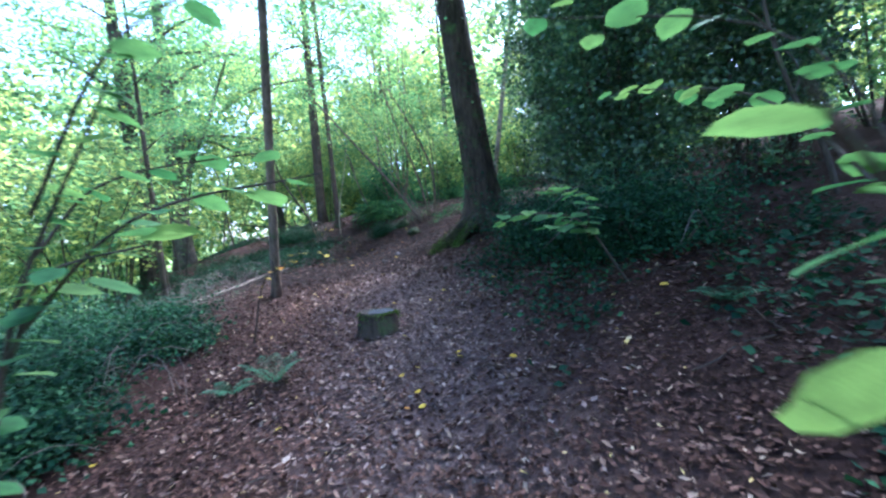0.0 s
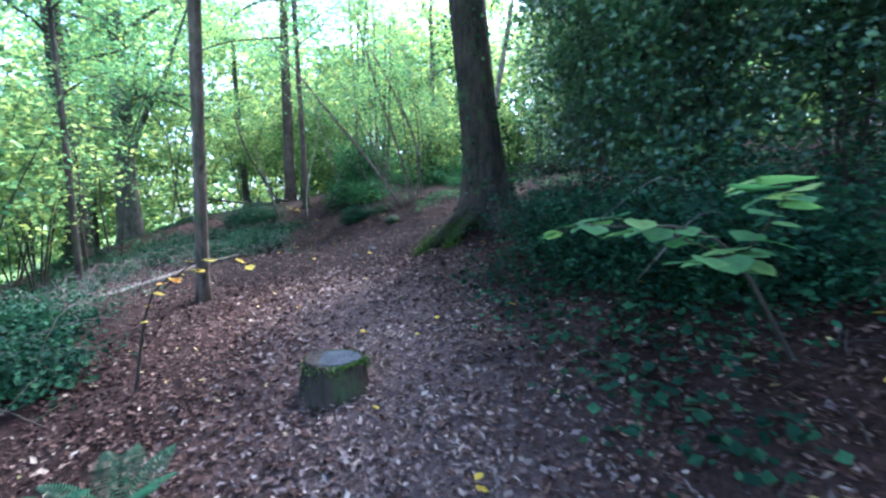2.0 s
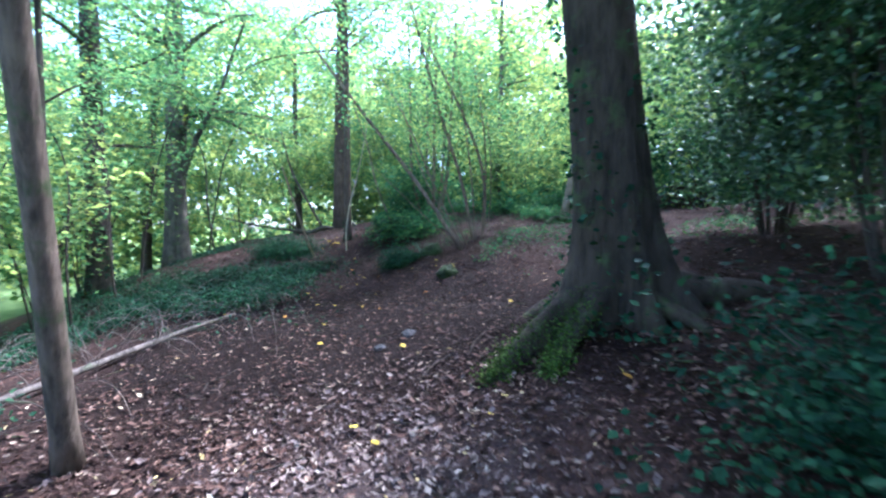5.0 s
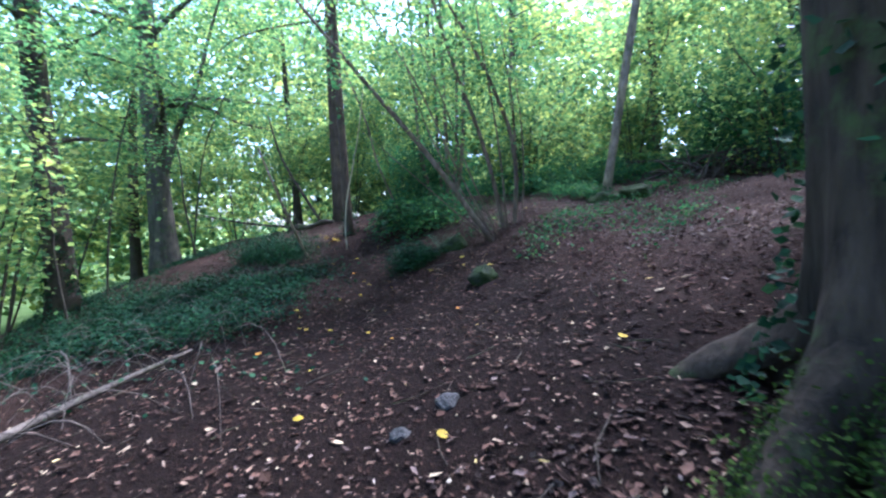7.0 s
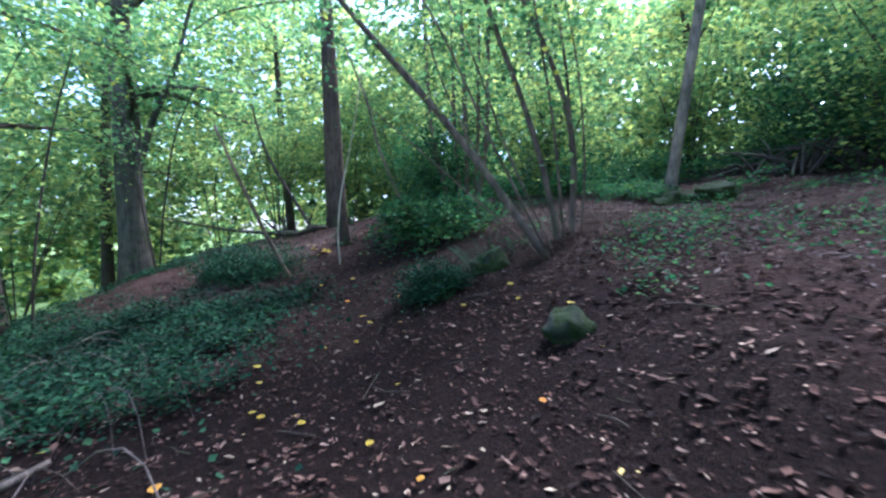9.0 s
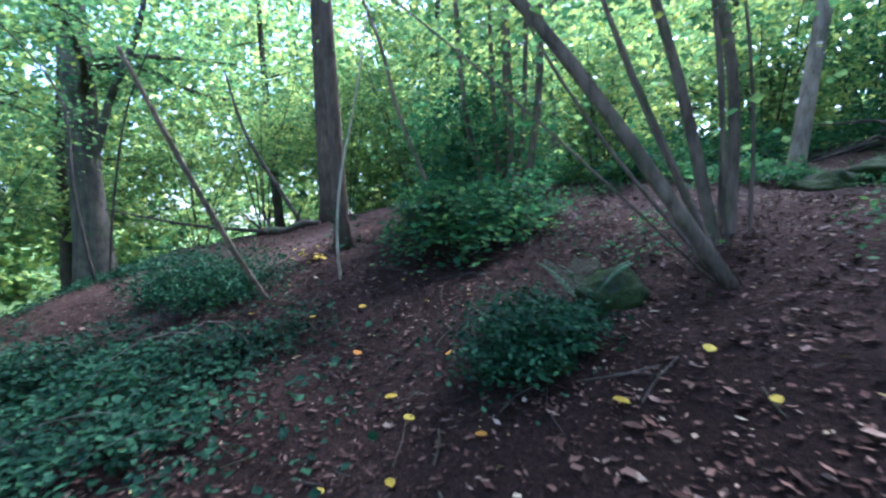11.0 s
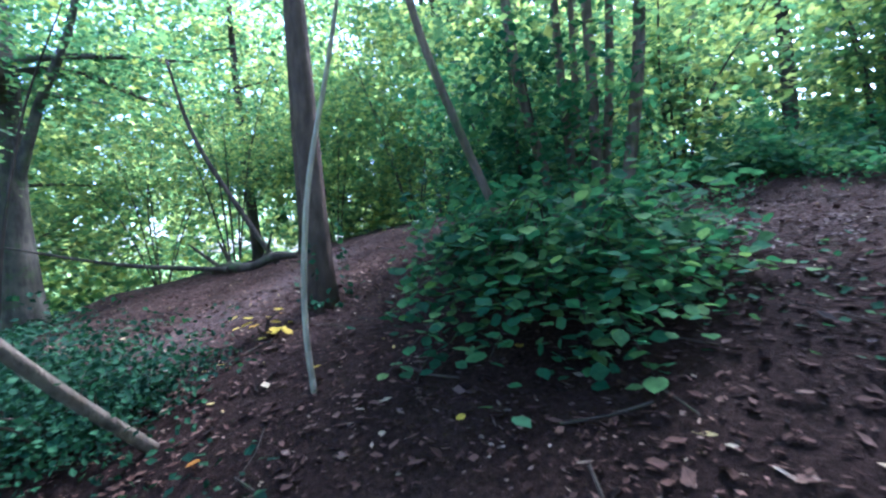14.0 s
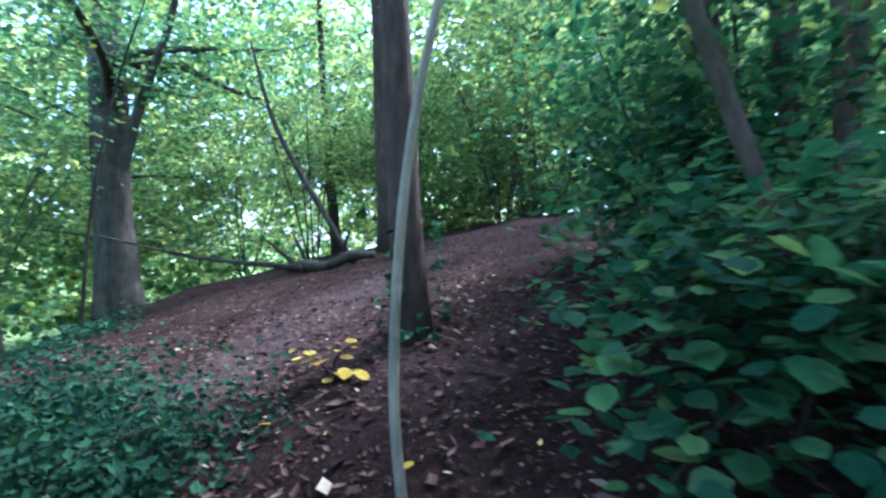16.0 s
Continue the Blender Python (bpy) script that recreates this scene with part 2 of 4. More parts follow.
def part(name, bm, material, parent, label=""):
    """Links a bmesh or a mesh as one part of a thing."""
    if isinstance(bm, bpy.types.Mesh):
        data = bm
    else:
        data = bpy.data.meshes.new(name)
        bm.to_mesh(data)
        bm.free()
    if not data.materials:
        data.materials.append(material)
    ob = new(name, data)
    ob.parent = parent
    return tagged(ob, label)


def thing(name, x, y, z, label, category, group="", kind=""):
    ob = new(name)
    ob.location = (x, y, z)
    return tagged(ob, label, category, group, kind)


def leaves(name, centres, sizes, rng, shape=LEAF_NEAR, flat=0.6, aspect=1.0, vary=0.0):
    """One mesh of many leaves. flat: how far they lie level (1) or hang every way (0). vary: how much narrower some are."""
    n = len(centres)
    verts, faces = np.array(shape[0], float), np.array(shape[1], int)
    verts = verts - (0, 0.5, 0)
    verts[:, 0] *= aspect
    turn = rng.uniform(0, 2 * np.pi, n)
    normal = rng.normal(0, 1, (n, 3)) * (1 - flat) + np.array([0, 0, 1.0])
    normal /= np.linalg.norm(normal, axis=1)[:, None]
    along = np.stack([np.cos(turn), np.sin(turn), rng.normal(-0.2, 0.35, n)], 1)
    along -= normal * (along * normal).sum(1)[:, None]
    along /= np.linalg.norm(along, axis=1)[:, None]
    across = np.cross(along, normal) * rng.uniform(1 - vary, 1, n)[:, None]
    s = np.asarray(sizes)[:, None, None]
    pts = np.asarray(centres)[:, None, :] + s * (verts[None, :, 0:1] * across[:, None] + verts[None, :, 1:2] * along[:, None] + verts[None, :, 2:3] * normal[:, None])
    tris = (faces[None] + (np.arange(n) * len(verts))[:, None, None]).reshape(-1, 3)
    return raw_mesh(name, pts.reshape(-1, 3), tris)


def raw_mesh(name, pts, polys, smooth=False):
    """A mesh from arrays of corners and of equal-sided faces."""
    data = bpy.data.meshes.new(name)
    pts, polys = np.asarray(pts, np.float32), np.asarray(polys, np.int32)
    side = polys.shape[1]
    data.vertices.add(len(pts))
    data.vertices.foreach_set("co", pts.ravel())
    data.loops.add(polys.size)
    data.loops.foreach_set("vertex_index", polys.ravel())
    data.polygons.add(len(polys))
    data.polygons.foreach_set("loop_start", np.arange(0, polys.size, side, dtype=np.int32))
    data.polygons.foreach_set("use_smooth", np.full(len(polys), smooth))
    data.update(calc_edges=True)
    data.validate()
    return data


def curve_through(points, steps):
    """A smooth line (Catmull-Rom) through some points, as an array."""
    p = np.array(points, float)
    p = np.vstack([2 * p[0] - p[1], p, 2 * p[-1] - p[-2]])
    out = []
    for k in range(len(p) - 3):
        a, b, c, d = p[k : k + 4]
        for t in np.linspace(0, 1, steps, endpoint=False):
            out.append(0.5 * (2 * b + (c - a) * t + (2 * a - 5 * b + 4 * c - d) * t * t + (3 * b - a - 3 * c + d) * t**3))
    out.append(p[-2])
    return np.array(out)


def tube(name, points, radii, rng, sides=10, steps=5, rough=0.06, flare=0.0, lobes=5, cap=True, ribs=()):
    """A tapering, slightly uneven stem along a smooth line; flare widens its foot into lobed roots, ribs (angle, swell, height, width) make buttresses."""
    line = curve_through(points, steps)
    rad = np.interp(np.linspace(0, 1, len(line)), np.linspace(0, 1, len(radii)), radii)
    way = np.gradient(line, axis=0)
    way /= np.linalg.norm(way, axis=1)[:, None]
    side = np.cross(way, (0.31, 0.87, 0.12))
    side /= np.linalg.norm(side, axis=1)[:, None]
    other = np.cross(way, side)
    ang = np.linspace(0, 2 * np.pi, sides, endpoint=False)
    phase = rng.uniform(0, 6.28, 3)
    run = np.r_[0, np.cumsum(np.linalg.norm(np.diff(line, axis=0), axis=1))]
    wave = 1 + rough * (np.sin(2 * ang[None] + phase[0] + 0.9 * run[:, None]) + 0.7 * np.sin(3 * ang[None] + phase[1] - 1.3 * run[:, None]))
    wave += rng.normal(0, rough * 0.35, wave.shape)
    if flare:
        foot = np.exp(-run / (1.5 * radii[0]))[:, None]
        wave += flare * foot * (0.55 + 0.6 * np.maximum(0, np.sin(lobes * ang[None] + phase[2])))
    if ribs:
        round_z = np.arctan2(side[0, 1] * np.cos(ang) + other[0, 1] * np.sin(ang), side[0, 0] * np.cos(ang) + other[0, 0] * np.sin(ang))
        for turn, swell, high, wide in ribs:
            away = np.angle(np.exp(1j * (round_z - turn)))
            wave += swell * np.exp(-run / high)[:, None] * np.exp(-((away / wide) ** 2))[None]
    ring = line[:, None] + (rad[:, None] * wave)[:, :, None] * (np.cos(ang)[None, :, None] * side[:, None] + np.sin(ang)[None, :, None] * other[:, None])
    n = len(line)
    k, j = np.meshgrid(np.arange(n - 1), np.arange(sides), indexing="ij")
    a, b = k * sides + j, k * sides + (j + 1) % sides
    quads = np.stack([a, b, b + sides, a + sides], -1).reshape(-1, 4)
    data = raw_mesh(name, ring.reshape(-1, 3), quads, True)
    if cap:
        bm = bmesh.new()
        bm.from_mesh(data)
        bm.verts.ensure_lookup_table()
        bm.faces.new([bm.verts[(n - 1) * sides + i] for i in range(sides)])
        bm.faces.new([bm.verts[sides - 1 - i] for i in range(sides)])
        bmesh.ops.recalc_face_normals(bm, faces=bm.faces)
        bm.to_mesh(data)
        bm.free()
    return data


def clumped(rng, n, anchors, spread, squash=0.45):
    """Leaf places gathered in flattish clumps round the anchors."""
    anchors = np.asarray(anchors, float)
    pick = rng.integers(0, len(anchors), n)
    off = rng.normal(0, 1, (n, 3)) * spread * rng.uniform(0.4, 1.2, len(anchors))[pick][:, None]
    off[:, 2] *= squash
    return anchors[pick] + off


def limb_line(rng, start, way, length, droop, kinks=4):
    pts = [np.array(start, float)]
    d = np.array(way, float) / np.linalg.norm(way)
    for k in range(kinks):
        d = d + rng.normal(0, 0.16, 3) + (0, 0, droop / kinks)
        d /= np.linalg.norm(d)
        pts.append(pts[-1] + d * length / kinks)
    return pts


def tree(name, x, y, label, height, radius, bark, leaf, seed, lean=(0, 0), n_leaves=6000, limbs=9, crown_from=0.35, reach=3.0, leaf_size=0.085, flare=0.35, bend=0.0, sides=14, fork=None, group="woodland trees", low_sink=0.08, rough=0.05, top=0.35, ribs=(), squash=0.26, rings=5):
    rng = np.random.default_rng(seed)
    z = float(ground_z(x, y)) - low_sink
    t = thing(name, x, y, z, label, "tree", group)
    knots = [(lean[0] * h + bend * math.sin(3 * h / height), lean[1] * h, h) for h in np.linspace(0, height, 7)]
    part("trunk", tube("trunk", knots, [radius, radius * 0.9, radius * 0.82, radius * 0.72, radius * 0.6, radius * 0.45, radius * top], rng, sides, rings, rough, flare, ribs=ribs), bark, t)
    anchors = []
    for k in range(limbs):
        h = height * rng.uniform(crown_from, 0.97)
        a = 2.4 * k + rng.uniform(-0.5, 0.5)
        at = (lean[0] * h + bend * math.sin(3 * h / height), lean[1] * h, h)
        line = limb_line(rng, at, (math.cos(a), math.sin(a), rng.uniform(0.1, 0.7)), reach * rng.uniform(0.7, 1.25), -0.35)
        r = radius * rng.uniform(0.16, 0.3)
        part("limb", tube("limb", line, [r, r * 0.6, r * 0.2], rng, 6, 3, 0.04, cap=False), bark, t)
        for q in range(1, len(line)):
            for _ in range(3):
                anchors.append(line[q] + rng.normal(0, 0.22 * reach / 2, 3) * (1, 1, 0.6))
    if fork:
        start, way, length, r = fork
        line = limb_line(rng, start, way, length, 0.5)
        part("limb", tube("limb", line, [r, r * 0.7, r * 0.2], rng, 10, 4, 0.05, cap=False), bark, t, "heavy forked limb")
    if n_leaves:
        spots = clumped(rng, n_leaves, anchors, 0.46 * max(1.0, reach / 2.6), squash)
        part("crown", leaves("crown", spots, rng.uniform(0.7, 1.3, n_leaves) * leaf_size, rng, LEAF_FAR if leaf_size > 0.14 else LEAF_NEAR, 0.68), leaf, t)
    return t


def shrub(name, x, y, label, category, spread, height, bark, leaf, seed, n_leaves, stems=7, leaf_size=0.06, flat=0.35, stem_r=0.025, base_h=0.1, lean=(0, 0), clump=0.22, group=""):
    rng = np.random.default_rng(seed)
    z = float(ground_z(x, y)) - 0.05
    t = thing(name, x, y, z, label, category, group)
    anchors = []
    for k in range(stems):
        a = 2 * math.pi * k / stems + rng.uniform(-0.4, 0.4)
        out = spread * rng.uniform(0.35, 1.0)
        h = height * rng.uniform(0.6, 1.0)
        tip = np.array((math.cos(a) * out + lean[0] * h, math.sin(a) * out + lean[1] * h, h))
        foot = np.array((math.cos(a) * 0.12, math.sin(a) * 0.12, 0))
        mid = foot * 0.4 + tip * (0.42, 0.42, 0.55) + rng.normal(0, 0.08, 3)
        line = [foot, mid, tip]
        part("stem", tube("stem", line, [stem_r, stem_r * 0.7, stem_r * 0.3], rng, 6, 4, 0.05, cap=False), bark, t)
        path = curve_through(line, 6)
        for q in path:
            if q[2] > base_h * height:
                for _ in range(4):
                    anchors.append(q + rng.normal(0, 0.26 * spread, 3) * (1, 1, 0.75))
    spots = clumped(rng, n_leaves, anchors, clump, 0.7)
    floor = ground_z(spots[:, 0] + x, spots[:, 1] + y) - z + 0.04
    spots[:, 2] = np.maximum(spots[:, 2], floor + rng.uniform(0, 0.1, len(spots)))
    part("foliage", leaves("foliage", spots, rng.uniform(0.7, 1.3, n_leaves) * leaf_size, rng, LEAF_NEAR, flat), leaf, t)
    return t


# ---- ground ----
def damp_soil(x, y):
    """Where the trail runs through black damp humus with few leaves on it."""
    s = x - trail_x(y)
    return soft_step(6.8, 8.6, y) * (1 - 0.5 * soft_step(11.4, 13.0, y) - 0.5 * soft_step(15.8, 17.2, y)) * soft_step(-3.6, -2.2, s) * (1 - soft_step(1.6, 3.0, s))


def axis_steps(lo, near_lo, near_hi, hi, fine, coarse):
    return np.unique(np.round(np.r_[-4000, -1500, -600, -250, -120, np.arange(lo, near_lo, coarse), np.arange(near_lo, near_hi, fine), np.arange(near_hi, hi, coarse), hi, 120, 250, 600, 1500, 4000], 3))


def build_ground():
    xs, ys = axis_steps(-60, -9, 6, 60, 0.13, 1.5), axis_steps(-40, -2, 22, 80, 0.13, 1.5)
    gx, gy = np.meshgrid(xs, ys)
    gz = ground_z(np.clip(gx, -90, 90), np.clip(gy, -60, 110))
    s = gx - trail_x(gy)
    rng = np.random.default_rng(5)
    near = (np.abs(s) < 9) & (gy > -3) & (gy < 23)
    gz = gz + near * rng.normal(0, 0.008, gz.shape)
    pts = np.stack([gx, gy, gz], -1).reshape(-1, 3)
    w, h = len(xs), len(ys)
    j, i = np.meshgrid(np.arange(h - 1), np.arange(w - 1), indexing="ij")
    a = j * w + i
    data = raw_mesh("ground", pts, np.stack([a, a + 1, a + 1 + w, a + w], -1).reshape(-1, 4), True)
    data.materials.append(SOIL)
    meadow = data.attributes.new("meadow", "FLOAT", "POINT")
    meadow.data.foreach_set("value", soft_step(9, 15, -s).astype(np.float32).ravel())
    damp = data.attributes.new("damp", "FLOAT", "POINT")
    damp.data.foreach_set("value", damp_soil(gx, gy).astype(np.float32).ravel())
    worn_lit = data.attributes.new("worn_lit", "FLOAT", "POINT")
    # the ridge path that crosses beyond the sapling, and the bare middle of the trail, paled for light from above
    ridge = np.exp(-(((gx + 4.45 - 0.28 * (gy - 16.5)) / 0.42) ** 2)) * soft_step(14.8, 15.6, gy) * (1 - soft_step(19, 22, gy))
    middle = 0.6 * np.exp(-((s / 0.85) ** 2)) * soft_step(0.5, 2.5, gy) * (1 - soft_step(6.2, 8.0, gy))
    worn_lit.data.foreach_set("value", np.clip(0.4 * ridge + middle, 0, 1).astype(np.float32).ravel())
    return tagged(new("ground", data), "sloping woodland floor of dark soil", "ground", kind="structure")


build_ground()


def scatter(rng, n, y0, y1, s0, s1):
    y = rng.uniform(y0, y1, n)
    s = rng.uniform(s0, s1, n)
    return trail_x(y) + s, y, s


def build_litter():
    rng = np.random.default_rng(11)

    def strew(name, label, n, s0, s1, wide, lo, hi, flat, lift, y0=-1.5, y1=21):
        x, y, s = scatter(rng, n, y0, y1, s0, s1)
        keep = rng.uniform(0, 1, n) < 0.25 + 0.75 * np.exp(-((s / wide) ** 2))
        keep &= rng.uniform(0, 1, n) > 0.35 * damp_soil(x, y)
        x, y = x[keep], y[keep]
        z = ground_z(x, y) + rng.uniform(0.004, lift, len(x))
        size = lo + (hi - lo) * rng.uniform(0, 1, len(x)) ** 1.7
        # share of paler leaves: imitates light on the trodden mid-trail and upper slope
        trodden_lit = 0.75 * np.exp(-(((x - trail_x(y)) / 0.95) ** 2)) * soft_step(1.5, 4.0, y) * (1 - soft_step(8.0, 9.5, y)) + 0.6 * soft_step(2.0, 3.5, x - trail_x(y)) * soft_step(9.0, 11.0, y)
        chance = rng.uniform(0, 1, len(x))
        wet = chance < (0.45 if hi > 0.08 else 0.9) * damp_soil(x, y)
        pale = ~wet & (rng.uniform(0, 1, len(x)) < trodden_lit)
        for which, mat, about in ((~wet & ~pale, LITTER, label), (wet, LITTER_WET, "dark wet leaves rotting on black humus"), (pale, LITTER_PALE, "pale dry leaf fragments, lightened where light falls on trail and slope")):
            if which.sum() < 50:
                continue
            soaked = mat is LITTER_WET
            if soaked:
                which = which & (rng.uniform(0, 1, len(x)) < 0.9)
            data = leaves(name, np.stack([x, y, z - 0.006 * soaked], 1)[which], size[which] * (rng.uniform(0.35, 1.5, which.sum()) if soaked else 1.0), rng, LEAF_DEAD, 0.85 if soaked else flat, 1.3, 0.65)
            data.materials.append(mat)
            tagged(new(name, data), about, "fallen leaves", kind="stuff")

    strew("leaf_litter", "brown fallen leaves strewn over the trail", 140000, -5.5, 5.0, 2.8, 0.014, 0.05, 0.8, 0.02)
    strew("leaf_litter", "curled brown leaves covering the lower trail", 52000, -2.4, 3.2, 3.0, 0.03, 0.068, 0.6, 0.03, 0.6, 8.6)
    strew("leaf_litter", "brown leaves lying on the upper slope", 42000, 0.8, 8.0, 9.0, 0.02, 0.044, 0.75, 0.03, 8.5)
    strew("leaf_litter", "larger brown leaves lying on the damp trail", 27000, -2.8, 4.6, 6.0, 0.018, 0.081, 0.78, 0.03, 7.0, 18.0)
    strew("leaf_litter", "fallen leaves strewn over the slopes", 38000, -9, 11, 8.0, 0.022, 0.062, 0.78, 0.03)


build_litter()


def build_twigs():
    """Dead sticks strewn over the floor, each a thin five-sided rod with a bend."""
    rng = np.random.default_rng(13)
    x, y, s = scatter(rng, 520, 0, 20, -4.5, 5.0)
    pts, quads = [], []
    ring = np.stack([np.cos(np.arange(5) * 1.2566), np.sin(np.arange(5) * 1.2566)], 1)
    for px, py in zip(x, y):
        a, length, r = rng.uniform(0, 6.28), rng.uniform(0.08, 0.36), rng.uniform(0.002, 0.006)
        d = np.array((math.cos(a), math.sin(a)))
        base = len(pts)
        kink = rng.uniform(-0.25, 0.25)
        for k, u in enumerate((-0.5, 0.0, 0.5)):
            off = d * u * length + np.array((-d[1], d[0])) * (kink * length * (0.5 - abs(u)))
            qx, qy = px + off[0], py + off[1]
            qz = float(ground_z(qx, qy)) + 0.018 + r
            for c in ring:
                pts.append((qx - d[1] * c[0] * r, qy + d[0] * c[0] * r, qz + c[1] * r))
        for k in (0, 5):
            for j in range(5):
                quads.append((base + k + j, base + k + (j + 1) % 5, base + k + 5 + (j + 1) % 5, base + k + 5 + j))
    data = raw_mesh("dead_twigs", pts, quads, True)
    data.materials.append(BARK_DARK)
    tagged(new("dead_twigs", data), "thin dead twigs strewn among leaves", "twigs", kind="stuff")


build_twigs()


def build_ivy():
    rng = np.random.default_rng(12)

    def bed(name, label, n, y0, y1, s0, s1, thick, size, cut, phase, reach=0.0, leaf=None):
        x, y, s = scatter(rng, n, y0, y1, s0, s1)
        patch = np.sin(1.3 * x + phase) * np.cos(1.1 * y + 0.7 * phase) + 0.5 * np.sin(3.1 * x - 2.3 * y + phase) + 0.5 * np.sin(7.1 * x + phase) * np.sin(6.3 * y) + rng.normal(0, 0.3, n)
        wave = s + 0.35 * np.sin(1.9 * y + phase) + 0.2 * np.sin(4.7 * y) - reach * soft_step(12.6, 13.8, y) * (1 - soft_step(15.0, 15.7, y)) + (2.3 * (1 - soft_step(10.9, 12.3, y)) if reach else 0)
        rim = np.minimum(soft_step(s0, s0 + 0.5, s), 1 - soft_step(s1 - 1.7, s1 - 0.7, wave))
        keep = (patch > cut) & (rng.uniform(0, 1, n) < rim + 0.03)
        x, y = x[keep], y[keep]
        hump = thick * (0.4 + 0.6 * np.clip(patch[keep], 0, 1.4))
        z = ground_z(x, y) + 0.02 + hump * rng.uniform(0, 1, len(x)) ** 0.8
        data = leaves(name, np.stack([x, y, z], 1), rng.uniform(0.03, 0.07, len(x)) * size, rng, LEAF_NEAR, 0.6, 1.3)
        data.materials.append(leaf or IVY_LEAF)
        tagged(new(name, data), label, "ground ivy", kind="stuff")

    bed("ivy_bed", "dark green ivy and brambles on the bank", 90000, 9.6, 14.9, -8.0, 0.1, 0.4, 0.9, -0.1, 0.4, 0.75)
    bed("ivy_bed", "thick dark ivy and brambles beside the trail", 11000, 13.0, 14.6, -3.4, 0.4, 0.3, 0.95, -0.6, 2.4)
    bed("ivy_bed", "patchy low ivy on the bare crest of the bank", 36000, 14.4, 20.0, -9.0, -1.9, 0.16, 0.9, 0.25, 1.7)
    bed("ivy_bed", "dark green ivy carpeting the bank edge", 38000, 1.0, 8.0, -6.8, -2.1, 0.4, 0.85, -0.4, 2.0)
    bed("ivy_bed", "low ivy and seedlings among fallen leaves", 15000, 0.5, 7.5, 0.6, 5.4, 0.14, 1.1, 0.1, 1.2)
    bed("ivy_bed", "low green seedlings on the upper slope", 22000, 9.5, 18.0, 1.8, 7.5, 0.14, 0.8, 0.55, 3.0, leaf=HAZEL_MASS)

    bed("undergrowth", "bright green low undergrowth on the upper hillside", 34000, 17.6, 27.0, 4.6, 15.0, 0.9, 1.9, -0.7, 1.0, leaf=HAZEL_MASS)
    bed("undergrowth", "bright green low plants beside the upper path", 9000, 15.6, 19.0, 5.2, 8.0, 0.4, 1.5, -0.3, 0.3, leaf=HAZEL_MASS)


build_ivy()

# ---- trees ----
tree("beech_tree", 1.08, 8.2, "large leaning beech with mossy flared roots", 15, 0.3, BARK_MOSSY, BEECH_LEAF, 1, (-0.1, 0.0), 8500, 14, 0.55, 5.0, 0.13, flare=0.1, sides=72, low_sink=0.15, rough=0.018, rings=12, ribs=((3.35, 1.9, 0.4, 0.3), (5.75, 1.55, 0.45, 0.34), (4.95, 0.9, 0.42, 0.2), (4.35, -0.4, 0.6, 0.25), (0.6, 0.9, 0.4, 0.4), (2.2, 0.9, 0.4, 0.35)))
tree("slender_tree", -2.65, 7.4, "slender leaning tree with grey-brown bark", 10, 0.075, BARK_HAZEL, BEECH_LEAF, 2, (0.11, -0.25), 13500, 16, 0.32, 3.4, 0.085, flare=0.4)
tree("straight_tree", -3.1, 16.85, "straight narrow tree with reddish-brown bark", 14, 0.1, BARK_RED, BEECH_LEAF, 3, (-0.035, 0.0), 9000, 14, 0.36, 3.2, 0.09, flare=0.55)
tree("old_beech", -12.5, 24.0, "thick old beech with a forked limb on the bank edge", 17, 0.5, BARK_BEECH, BEECH_LEAF, 4, (-0.02, 0), 14000, 16, 0.34, 5.8, 0.17, fork=((0.2, 0, 4.0), (0.5, 0, 1.0), 8.0, 0.13), sides=20)
tree("ivy_clad_tree", -9.9, 16.6, "dark ivy-clad trunk at the foot of the bank", 15, 0.3, BARK_DARK, BEECH_LEAF, 5, (-0.06, 0), 12500, 15, 0.24, 4.0, 0.13)
tree("far_tree", -4.88, 22.8, "brown trunk standing behind a fallen log", 17, 0.25, BARK_RED, BEECH_LEAF, 6, (-0.01, 0), 10500, 13, 0.34, 3.8, 0.12)
tree("pale_tree", 2.8, 16.4, "slim pale-barked tree leaning over the upper path", 13, 0.1, BARK_GREY, LIT_LEAF, 7, (0.17, 0.0), 11000, 14, 0.32, 3.2, 0.1)

tree("slender_tree", -6.7, 11.6, "slender tree leaning out over the bank", 9, 0.07, BARK_DARK, BEECH_LEAF, 8, (-0.06, 0.02), 5000, 9, 0.4, 2.2, 0.085, flare=0.3)

WOOD = [(-1.9, 29.5, 0.12), (-16, 27, 0.26), (-18, 14, 0.22), (-13, 9, 0.18), (-9, 30, 0.2), (-1.5, 29, 0.16), (2, 25, 0.16), (9.8, 19.5, 0.16), (10.5, 11, 0.2), (10, 5.5, 0.18), (8, 25, 0.2), (12, 17, 0.22), (-16, 5, 0.2), (-6, -4, 0.2), (4.5, -3, 0.18), (5, 2.2, 0.12)]
rng_wood = np.random.default_rng(21)
for k, (x, y, r) in enumerate(WOOD):
    # far and eastern crowns take the leaf colour lightened for haze and light
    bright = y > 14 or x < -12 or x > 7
    tree("woodland_tree", x, y, "tall thin woodland tree in full leaf" if r < 0.18 else "tall woodland tree in full leaf", rng_wood.uniform(11, 17), r, BARK_DARK if k % 3 else BARK_BEECH, LIT_LEAF if bright else BEECH_LEAF, 100 + k, (rng_wood.uniform(-0.08, 0.08), rng_wood.uniform(-0.03, 0.03)), 7000, 12, 0.16, 4.4, 0.19, sides=10, bend=rng_wood.uniform(-0.4, 0.4))

